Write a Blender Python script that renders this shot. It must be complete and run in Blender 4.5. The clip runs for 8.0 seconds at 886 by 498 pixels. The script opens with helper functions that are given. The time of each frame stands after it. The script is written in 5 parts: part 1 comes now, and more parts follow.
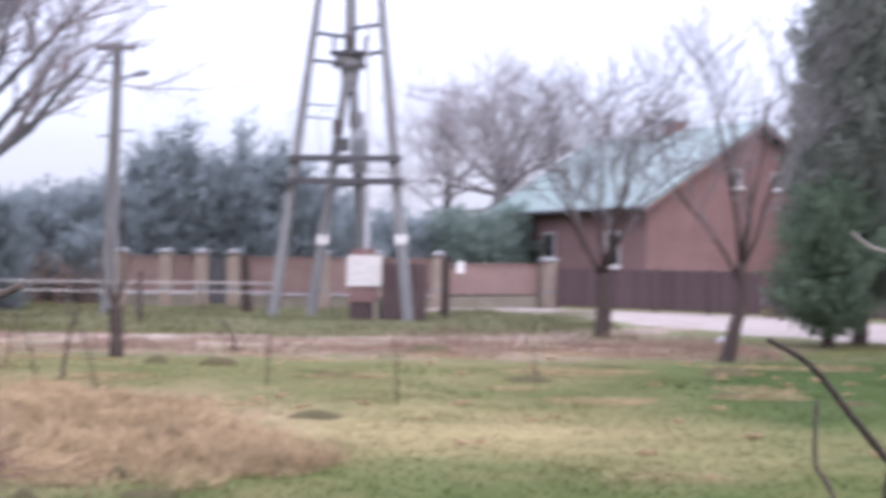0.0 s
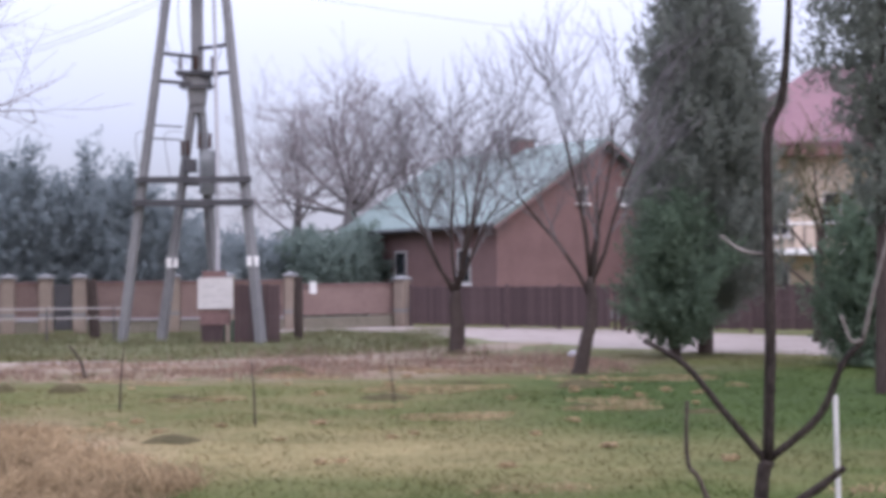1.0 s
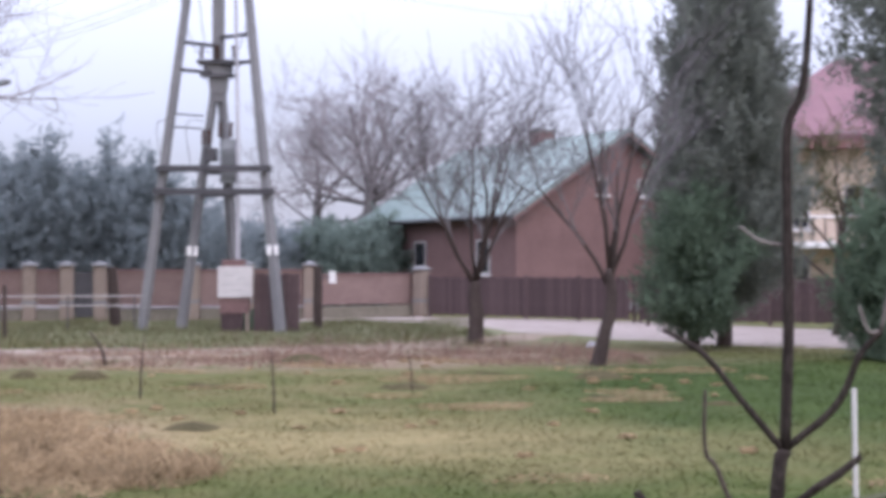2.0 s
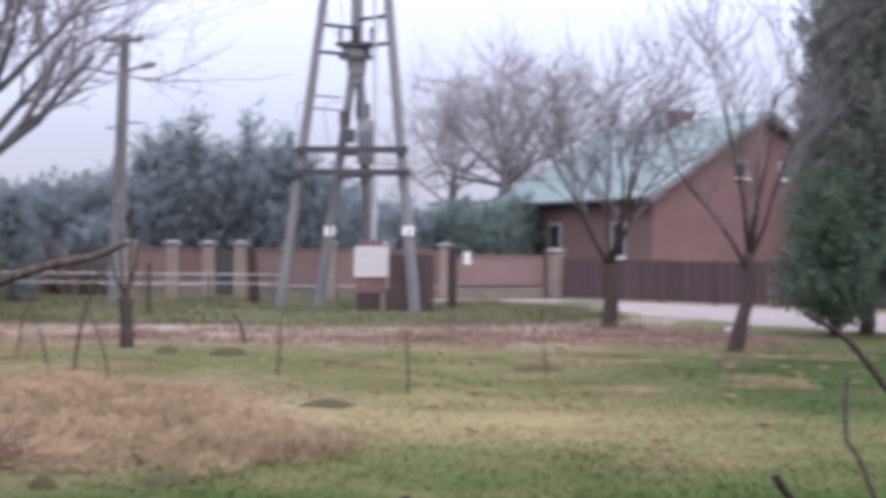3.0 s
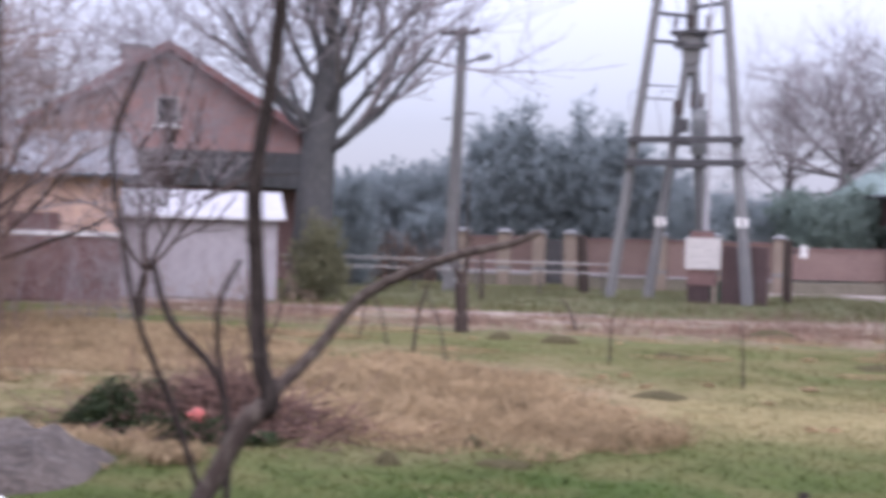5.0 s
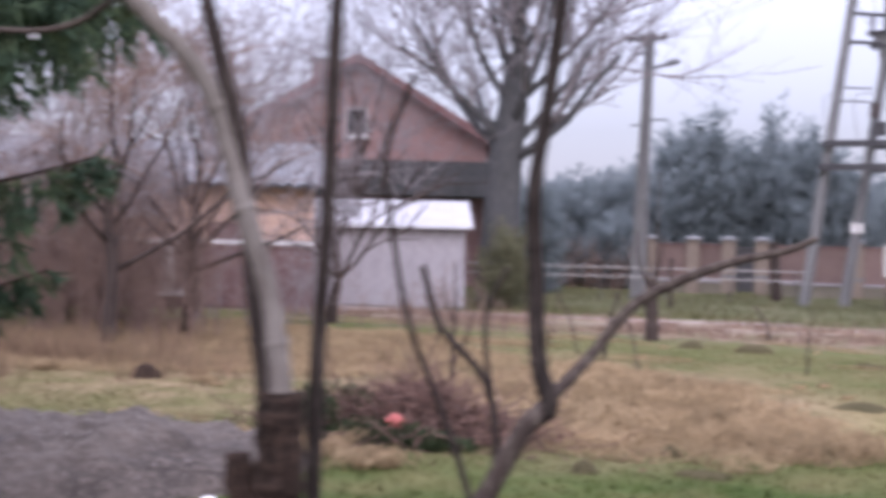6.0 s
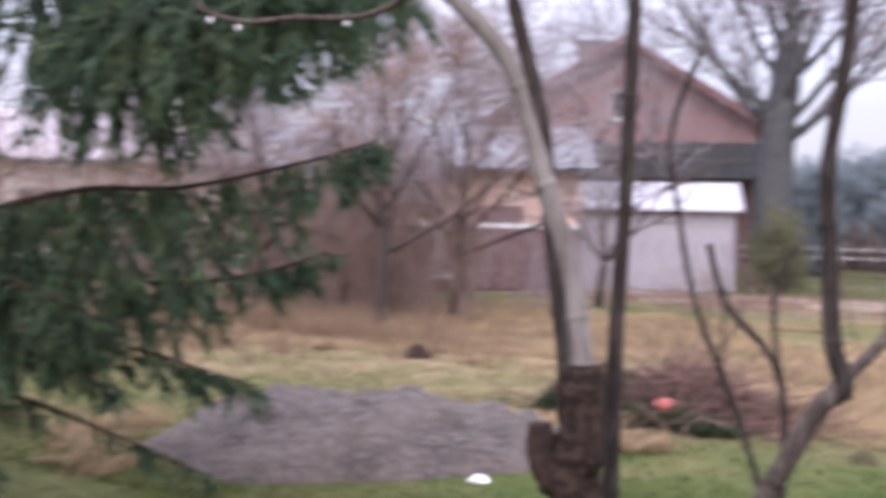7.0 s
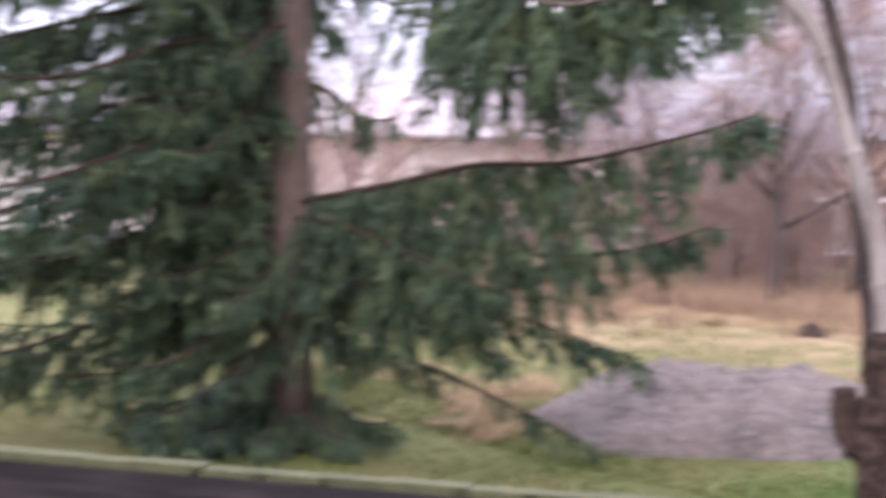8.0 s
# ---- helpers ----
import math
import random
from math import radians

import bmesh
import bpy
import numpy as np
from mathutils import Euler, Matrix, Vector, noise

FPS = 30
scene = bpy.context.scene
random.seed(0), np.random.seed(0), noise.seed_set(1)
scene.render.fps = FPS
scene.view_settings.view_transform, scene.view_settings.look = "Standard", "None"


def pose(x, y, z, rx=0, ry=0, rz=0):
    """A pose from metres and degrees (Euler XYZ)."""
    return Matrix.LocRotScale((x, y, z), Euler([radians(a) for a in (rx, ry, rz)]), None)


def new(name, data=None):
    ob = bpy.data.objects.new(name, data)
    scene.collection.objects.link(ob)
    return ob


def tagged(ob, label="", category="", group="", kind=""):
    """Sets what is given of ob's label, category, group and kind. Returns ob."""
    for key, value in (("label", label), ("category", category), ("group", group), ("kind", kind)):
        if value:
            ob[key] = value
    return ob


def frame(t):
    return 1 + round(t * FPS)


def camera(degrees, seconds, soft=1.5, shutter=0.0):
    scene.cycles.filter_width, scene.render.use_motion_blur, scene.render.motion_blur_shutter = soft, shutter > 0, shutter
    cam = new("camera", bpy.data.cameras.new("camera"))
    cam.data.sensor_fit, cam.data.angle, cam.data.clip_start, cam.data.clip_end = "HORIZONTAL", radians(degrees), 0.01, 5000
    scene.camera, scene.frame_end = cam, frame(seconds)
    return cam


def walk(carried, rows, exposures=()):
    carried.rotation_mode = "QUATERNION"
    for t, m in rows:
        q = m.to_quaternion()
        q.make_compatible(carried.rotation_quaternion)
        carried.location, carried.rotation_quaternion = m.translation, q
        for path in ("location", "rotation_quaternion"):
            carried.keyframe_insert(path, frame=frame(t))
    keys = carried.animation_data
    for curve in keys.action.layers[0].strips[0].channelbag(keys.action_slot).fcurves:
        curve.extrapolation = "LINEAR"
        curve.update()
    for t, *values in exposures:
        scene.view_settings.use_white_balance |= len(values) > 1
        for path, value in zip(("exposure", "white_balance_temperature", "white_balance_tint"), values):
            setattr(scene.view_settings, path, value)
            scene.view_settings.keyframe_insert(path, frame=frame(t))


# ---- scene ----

LENS = 36.5
cam = camera(LENS, 8.0, soft=4.5, shutter=0.9)
# seconds, x, y, z, yaw, pitch, roll
PATH = [
    (0.0, 0.030, 0.065, 1.756, 2.60, 0.31, 0.64), (0.5, -0.035, 0.028, 1.742, -1.92, 1.02, 0.03),
    (1.0, -0.035, 0.030, 1.734, -3.77, 1.16, -0.57), (1.2, -0.044, 0.008, 1.733, -4.03, 1.12, -0.55),
    (2.3, -0.042, -0.003, 1.726, -1.76, 0.53, 0.04), (2.5, -0.045, -0.002, 1.724, -0.60, 0.34, 0.05),
    (3.0, -0.043, 0.000, 1.723, 2.78, -0.03, 0.50), (3.5, -0.032, -0.020, 1.722, 6.10, -0.31, 0.91),
    (4.0, -0.034, -0.030, 1.722, 9.57, -0.68, 1.25), (4.2, -0.047, -0.025, 1.723, 10.92, -0.72, 1.38),
    (5.5, -0.160, -0.059, 1.722, 20.47, -0.59, 1.35), (6.0, -0.198, -0.093, 1.720, 24.49, -0.53, 1.21),
    (6.5, -0.227, -0.117, 1.711, 29.48, -0.94, 0.97), (7.0, -0.210, -0.118, 1.714, 35.76, -1.44, 0.95),
    (7.5, -0.171, -0.114, 1.715, 43.71, -1.97, 0.73), (8.0, -0.126, -0.124, 1.711, 52.45, -2.73, 0.67),
]
walk(cam, [(t, pose(x, y, z, 90 + p, -r, w)) for t, x, y, z, w, p, r in PATH],
     [(0.0, 0.6, 5700, 25), (0.5, 0.26, 5700, 24), (1.0, 0.1, 5700, 25), (2.5, 0.22, 5700, 24), (4.0, 0.2, 5700, 26), (5.5, 0.24, 5750, 27), (6.5, 0.38, 5830, 28), (7.0, 0.6, 5880, 28), (7.5, 0.86, 5900, 28), (8.0, 1.2, 5960, 31)])

# ---- sky and sun: a bright, even overcast ----
SUN_EL, SUN_AZ = 32.0, 150.0
world = bpy.data.worlds.new("overcast")
scene.world = world
world.use_nodes = True
wn, wl = world.node_tree.nodes, world.node_tree.links
wn.clear()
w_out, w_add = wn.new("ShaderNodeOutputWorld"), wn.new("ShaderNodeAddShader")
w_sky, w_bg1, w_bg2 = wn.new("ShaderNodeTexSky"), wn.new("ShaderNodeBackground"), wn.new("ShaderNodeBackground")
w_sky.sky_type, w_sky.sun_disc = "NISHITA", False
w_sky.sun_elevation, w_sky.sun_rotation = radians(SUN_EL), radians(SUN_AZ)
w_sky.air_density, w_sky.dust_density = 1.0, 4.0
w_bg1.inputs[1].default_value = 0.05
w_co, w_sep, w_map = wn.new("ShaderNodeTexCoord"), wn.new("ShaderNodeSeparateXYZ"), wn.new("ShaderNodeMapRange")
w_map.inputs[1].default_value, w_map.inputs[2].default_value = 0.08, 1.0
w_map.inputs[3].default_value, w_map.inputs[4].default_value = 0.48, 3.2
wl.new(w_co.outputs["Generated"], w_sep.inputs[0])
wl.new(w_sep.outputs[2], w_map.inputs[0])
w_bg2.inputs[0].default_value = (0.98, 0.98, 1.0, 1)
wl.new(w_map.outputs[0], w_bg2.inputs[1])
wl.new(w_sky.outputs[0], w_bg1.inputs[0])
wl.new(w_bg1.outputs[0], w_add.inputs[0])
wl.new(w_bg2.outputs[0], w_add.inputs[1])
wl.new(w_add.outputs[0], w_out.inputs[0])
sun = new("sun", bpy.data.lights.new("sun", "SUN"))
sun.data.energy, sun.data.angle, sun.data.color = 0.6, radians(35), (1.0, 0.96, 0.9)
sun.rotation_euler = (radians(90 - SUN_EL), 0, radians(180 - SUN_AZ))


# ---- materials ----
def mat(name, a, b=None, c=None, rough=0.85, scale=3.0, fine=40.0, bump=0.3, metal=0.0, island=0.0, rand=0.0, stretch=(1, 1, 1), spec=0.3, dist=0.01, leafy=0.0):
    """Two noises mix colours a, b (large) and c (fine); bump from the fine one; island/rand vary the value piece by piece."""
    b, c = b or tuple(x * 0.75 for x in a), c or tuple(x * 0.6 for x in a)
    m = bpy.data.materials.new(name)
    m.use_nodes = True
    n, l = m.node_tree.nodes, m.node_tree.links
    p = n["Principled BSDF"]
    co, mp = n.new("ShaderNodeTexCoord"), n.new("ShaderNodeMapping")
    mp.inputs["Scale"].default_value = stretch
    l.new(co.outputs["Object"], mp.inputs[0])
    n1, n2 = n.new("ShaderNodeTexNoise"), n.new("ShaderNodeTexNoise")
    for q, s, d in ((n1, scale, 5), (n2, fine, 6)):
        q.inputs["Scale"].default_value, q.inputs["Detail"].default_value, q.inputs["Roughness"].default_value = s, d, 0.6
        l.new(mp.outputs[0], q.inputs["Vector"])
    r1, r2 = n.new("ShaderNodeMapRange"), n.new("ShaderNodeMapRange")
    for r, q, lo, hi in ((r1, n1, 0.35, 0.65), (r2, n2, 0.45, 0.75)):
        r.inputs[1].default_value, r.inputs[2].default_value = lo, hi
        l.new(q.outputs[0], r.inputs[0])
    x1, x2 = n.new("ShaderNodeMixRGB"), n.new("ShaderNodeMixRGB")
    x1.inputs[1].default_value, x1.inputs[2].default_value = (*a, 1), (*b, 1)
    x2.inputs[2].default_value = (*c, 1)
    l.new(r1.outputs[0], x1.inputs[0])
    l.new(x1.outputs[0], x2.inputs[1])
    l.new(r2.outputs[0], x2.inputs[0])
    col = x2.outputs[0]
    if island or rand:
        src = n.new("ShaderNodeNewGeometry").outputs["Random Per Island"] if island else n.new("ShaderNodeObjectInfo").outputs["Random"]
        amt = island or rand
        rr, hs = n.new("ShaderNodeMapRange"), n.new("ShaderNodeHueSaturation")
        rr.inputs[3].default_value, rr.inputs[4].default_value = 1 - amt, 1 + amt
        l.new(src, rr.inputs[0])
        l.new(rr.outputs[0], hs.inputs["Value"])
        l.new(col, hs.inputs["Color"])
        col = hs.outputs[0]
    l.new(col, p.inputs["Base Color"])
    p.inputs["Roughness"].default_value, p.inputs["Metallic"].default_value = rough, metal
    p.inputs["Specular IOR Level"].default_value = spec
    if bump:
        bp = n.new("ShaderNodeBump")
        bp.inputs["Strength"].default_value, bp.inputs["Distance"].default_value = bump, dist
        l.new(n2.outputs[0], bp.inputs["Height"])
        l.new(bp.outputs[0], p.inputs["Normal"])
    if leafy:
        tl, mx = n.new("ShaderNodeBsdfTranslucent"), n.new("ShaderNodeMixShader")
        mx.inputs[0].default_value = leafy
        l.new(col, tl.inputs["Color"])
        l.new(p.outputs[0], mx.inputs[1])
        l.new(tl.outputs[0], mx.inputs[2])
        l.new(mx.outputs[0], n["Material Output"].inputs["Surface"])
    return m


M = {}
M["bark_far"] = mat("bark_far", (0.13, 0.118, 0.12), (0.095, 0.085, 0.09), (0.17, 0.16, 0.15), scale=2, fine=12, bump=0.4, stretch=(1, 1, 0.3))
M["ash_bark"] = mat("ash_bark", (0.088, 0.088, 0.09), (0.06, 0.062, 0.062), (0.12, 0.118, 0.115), scale=2.5, fine=10, bump=0.9, stretch=(1, 1, 0.4), dist=0.05, rough=0.95, spec=0.08)
M["bark_dark"] = mat("bark_dark", (0.06, 0.046, 0.041), (0.04, 0.031, 0.028), (0.085, 0.07, 0.06), scale=5, fine=35, bump=0.7, stretch=(1, 1, 0.3), rough=0.95, spec=0.05)
# twigs of the bare crowns, lightened: the paleness of haze is in this colour
M["twig"] = mat("twig", (0.22, 0.195, 0.2), (0.17, 0.15, 0.152), (0.27, 0.24, 0.235), scale=3, fine=20, bump=0.2, island=0.25)
M["twig_brown"] = mat("twig_brown", (0.175, 0.115, 0.092), (0.122, 0.082, 0.068), (0.225, 0.165, 0.13), scale=3, fine=20, bump=0.2, island=0.3)
M["shoot"] = mat("shoot", (0.03, 0.023, 0.02), (0.02, 0.016, 0.014), (0.065, 0.054, 0.046), scale=18, fine=160, bump=0.6, stretch=(1, 1, 0.25), rough=0.95, dist=0.002, spec=0.08)
M["shoot_grey"] = mat("shoot_grey", (0.21, 0.19, 0.17), (0.14, 0.125, 0.11), (0.085, 0.07, 0.06), scale=14, fine=120, bump=0.5, stretch=(1, 1, 0.3), rough=0.95, dist=0.002, spec=0.08)
M["shoot_brown"] = mat("shoot_brown", (0.06, 0.046, 0.038), (0.04, 0.031, 0.027), (0.13, 0.11, 0.09), scale=16, fine=150, bump=0.5, stretch=(1, 1, 0.3), rough=0.95, dist=0.002, spec=0.08)
M["stump"] = mat("stump", (0.032, 0.021, 0.016), (0.016, 0.012, 0.01), (0.068, 0.046, 0.034), scale=30, fine=140, bump=1.0, rough=0.95, dist=0.004, spec=0.08)
M["spruce_bark"] = mat("spruce_bark", (0.085, 0.06, 0.046), (0.05, 0.036, 0.03), (0.12, 0.09, 0.072), scale=5, fine=28, bump=0.8, stretch=(1, 1, 0.4), dist=0.02)
# needles lightened past their own tone: distance haze is put into the colour
M["needle_hazed"] = mat("needle_hazed", (0.27, 0.31, 0.32), (0.21, 0.245, 0.255), (0.3, 0.335, 0.335), scale=1.2, fine=9, bump=0, island=0.14, leafy=0.6, spec=0.05)
M["thuja"] = mat("thuja", (0.21, 0.23, 0.195), (0.165, 0.182, 0.155), (0.24, 0.25, 0.21), scale=1.0, fine=9, bump=0, island=0.14, leafy=0.6, spec=0.05)
M["thuja_green"] = mat("thuja_green", (0.14, 0.19, 0.13), (0.105, 0.148, 0.102), (0.172, 0.22, 0.15), scale=1.2, fine=9, bump=0, island=0.14, leafy=0.45, spec=0.05)
# low bushes' green, paled by the same haze in the colour
M["hedge_hazed"] = mat("hedge_hazed", (0.2, 0.25, 0.22), (0.155, 0.2, 0.175), (0.23, 0.275, 0.235), scale=1.2, fine=9, bump=0, island=0.14, leafy=0.6, spec=0.05)
M["spruce"] = mat("spruce", (0.066, 0.1, 0.058), (0.042, 0.07, 0.05), (0.115, 0.145, 0.066), scale=0.9, fine=6, bump=0, island=0.4, leafy=0.4, spec=0.05)
M["olive"] = mat("olive", (0.13, 0.14, 0.07), (0.1, 0.1, 0.06), (0.16, 0.15, 0.08), scale=1.2, fine=9, bump=0, island=0.3, leafy=0.45, spec=0.05)
M["hay"] = mat("hay", (0.36, 0.268, 0.16), (0.21, 0.155, 0.09), (0.44, 0.335, 0.205), scale=0.9, fine=4, bump=0, island=0.35, leafy=0.45, spec=0.05)
M["leaf_litter"] = mat("leaf_litter", (0.14, 0.085, 0.06), (0.09, 0.06, 0.045), (0.24, 0.16, 0.12), scale=0.8, fine=6, bump=0, island=0.5, leafy=0.45, spec=0.05)
M["gravel"] = mat("gravel", (0.1, 0.081, 0.068), (0.037, 0.03, 0.026), (0.145, 0.119, 0.102), scale=1.5, fine=16, bump=1.0, dist=0.05)
M["stone"] = mat("stone", (0.14, 0.12, 0.11), (0.09, 0.078, 0.072), (0.2, 0.175, 0.16), scale=8, fine=50, bump=0.5, island=0.4)
M["road"] = mat("road", (0.25, 0.21, 0.19), (0.165, 0.135, 0.115), (0.29, 0.25, 0.23), scale=1.1, fine=9, bump=0.6)
M["track"] = mat("track", (0.19, 0.135, 0.1), (0.12, 0.105, 0.06), (0.23, 0.17, 0.13), scale=0.9, fine=6, bump=0.7)
M["rut"] = mat("rut", (0.3, 0.24, 0.21), (0.2, 0.155, 0.125), (0.34, 0.28, 0.25), scale=0.9, fine=10, bump=0.5)
M["soil"] = mat("soil", (0.085, 0.074, 0.042), (0.06, 0.055, 0.03), (0.12, 0.1, 0.06), scale=6, fine=40, bump=1.0, dist=0.03, rough=1.0, spec=0.0)
M["concrete"] = mat("concrete", (0.185, 0.185, 0.185), (0.135, 0.135, 0.14), (0.23, 0.23, 0.225), scale=1.2, fine=18, bump=0.4)
M["steel"] = mat("steel", (0.075, 0.075, 0.08), (0.05, 0.05, 0.055), (0.1, 0.09, 0.088), scale=4, fine=30, bump=0.2, rough=0.55, metal=0.3)
M["porcelain"] = mat("porcelain", (0.11, 0.06, 0.045), (0.08, 0.045, 0.035), scale=6, fine=30, bump=0.05, rough=0.25)
M["trafo"] = mat("trafo", (0.24, 0.255, 0.26), (0.18, 0.19, 0.2), (0.28, 0.285, 0.285), scale=3, fine=25, bump=0.15, rough=0.5)
M["white"] = mat("white", (0.78, 0.77, 0.76), (0.66, 0.65, 0.64), (0.7, 0.68, 0.66), scale=2, fine=25, bump=0.15, rough=0.6)
M["white_tin"] = mat("white_tin", (0.48, 0.48, 0.5), (0.39, 0.39, 0.41), (0.43, 0.42, 0.43), scale=1.2, fine=15, bump=0.15, rough=0.4)
M["shed_wall"] = mat("shed_wall", (0.34, 0.325, 0.345), (0.24, 0.225, 0.24), (0.39, 0.37, 0.385), scale=1.6, fine=12, bump=0.2, stretch=(1, 1, 0.35))
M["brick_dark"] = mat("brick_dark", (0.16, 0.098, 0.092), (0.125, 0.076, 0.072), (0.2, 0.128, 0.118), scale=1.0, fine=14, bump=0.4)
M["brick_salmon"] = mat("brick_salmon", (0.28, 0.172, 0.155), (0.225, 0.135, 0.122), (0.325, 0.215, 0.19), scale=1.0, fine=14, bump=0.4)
M["roof_green"] = mat("roof_green", (0.165, 0.215, 0.205), (0.13, 0.175, 0.165), (0.2, 0.25, 0.235), scale=0.7, fine=10, bump=0.15, rough=0.5)
M["roof_red"] = mat("roof_red", (0.17, 0.085, 0.1), (0.13, 0.062, 0.078), (0.21, 0.115, 0.125), scale=0.8, fine=10, bump=0.2, rough=0.6)
M["roof_tile"] = mat("roof_tile", (0.21, 0.105, 0.1), (0.165, 0.08, 0.076), (0.25, 0.14, 0.13), scale=0.8, fine=10, bump=0.3, rough=0.75)
M["roof_grey"] = mat("roof_grey", (0.18, 0.18, 0.19), (0.12, 0.12, 0.13), (0.23, 0.23, 0.24), scale=0.8, fine=9, bump=0.25, rough=0.7)
M["cream"] = mat("cream", (0.5, 0.41, 0.32), (0.42, 0.33, 0.26), (0.54, 0.46, 0.38), scale=0.7, fine=12, bump=0.2)
M["salmon_render"] = mat("salmon_render", (0.56, 0.39, 0.31), (0.46, 0.31, 0.25), (0.6, 0.45, 0.37), scale=0.6, fine=9, bump=0.25)
M["fence_brown"] = mat("fence_brown", (0.075, 0.05, 0.05), (0.055, 0.037, 0.038), (0.095, 0.066, 0.064), scale=1.2, fine=14, bump=0.3, rand=0.2, stretch=(1, 1, 0.3))
M["fence_brick"] = mat("fence_brick", (0.165, 0.115, 0.102), (0.13, 0.088, 0.08), (0.2, 0.145, 0.127), scale=1.4, fine=16, bump=0.4, rand=0.15)
M["post_sand"] = mat("post_sand", (0.225, 0.18, 0.145), (0.18, 0.14, 0.113), (0.26, 0.22, 0.18), scale=1.8, fine=18, bump=0.4)
M["dark_wood"] = mat("dark_wood", (0.012, 0.01, 0.01), (0.008, 0.007, 0.007), (0.02, 0.017, 0.015), scale=6, fine=60, bump=0.5, stretch=(0.3, 1, 1), rough=1.0, spec=0.0)
M["moss"] = mat("moss", (0.045, 0.05, 0.018), (0.032, 0.036, 0.013), (0.07, 0.068, 0.028), scale=20, fine=140, bump=1.0, dist=0.004)
M["window_dark"] = mat("window_dark", (0.03, 0.032, 0.038), (0.022, 0.024, 0.028), scale=1.0, fine=5, bump=0.02, rough=0.08, spec=0.6)
M["red_plastic"] = mat("red_plastic", (0.45, 0.1, 0.085), (0.34, 0.07, 0.065), (0.5, 0.17, 0.14), scale=10, fine=40, bump=0.1, rough=0.4)
M["droplet"] = mat("droplet", (0.9, 0.9, 0.92), rough=0.03, bump=0, spec=0.9)
M["pale_roof"] = mat("pale_roof", (0.36, 0.33, 0.34), (0.29, 0.265, 0.27), (0.4, 0.37, 0.38), scale=0.8, fine=9, bump=0.2, rough=0.6)
M["frame_white"] = mat("frame_white", (0.42, 0.4, 0.39), (0.33, 0.315, 0.305), (0.37, 0.355, 0.345), scale=3, fine=30, bump=0.1, rough=0.6)
M["faded_white"] = mat("faded_white", (0.52, 0.5, 0.48), (0.43, 0.41, 0.395), (0.47, 0.45, 0.43), scale=4, fine=20, bump=0.1, rough=0.7)
M["pale_wall"] = mat("pale_wall", (0.7, 0.65, 0.61), (0.6, 0.55, 0.51), (0.64, 0.59, 0.55), scale=0.8, fine=10, bump=0.2)
M["wire"] = mat("wire", (0.2, 0.2, 0.21), rough=0.5, bump=0)

M["brushwood"] = mat("brushwood", (0.15, 0.088, 0.07), (0.08, 0.048, 0.04), (0.23, 0.15, 0.12), scale=4, fine=30, bump=0.3, island=0.5)
M["ivy"] = mat("ivy", (0.05, 0.075, 0.034), (0.035, 0.052, 0.026), (0.085, 0.1, 0.048), scale=2, fine=12, bump=0, island=0.4, leafy=0.3)
M["juniper"] = mat("juniper", (0.19, 0.19, 0.115), (0.15, 0.15, 0.09), (0.22, 0.21, 0.13), scale=1.2, fine=9, bump=0, island=0.2, leafy=0.5, spec=0.05)
M["dry_weed"] = mat("dry_weed", (0.26, 0.175, 0.135), (0.19, 0.13, 0.1), (0.31, 0.22, 0.17), scale=0.8, fine=6, bump=0, island=0.3, leafy=0.45, spec=0.05)
M["reed"] = mat("reed", (0.24, 0.165, 0.11), (0.16, 0.115, 0.075), (0.3, 0.215, 0.14), scale=0.6, fine=4, bump=0, island=0.35, leafy=0.45, spec=0.05)
M["verge_stone"] = mat("verge_stone", (0.17, 0.15, 0.12), (0.125, 0.115, 0.085), (0.21, 0.185, 0.15), scale=1.5, fine=12, bump=0.4)


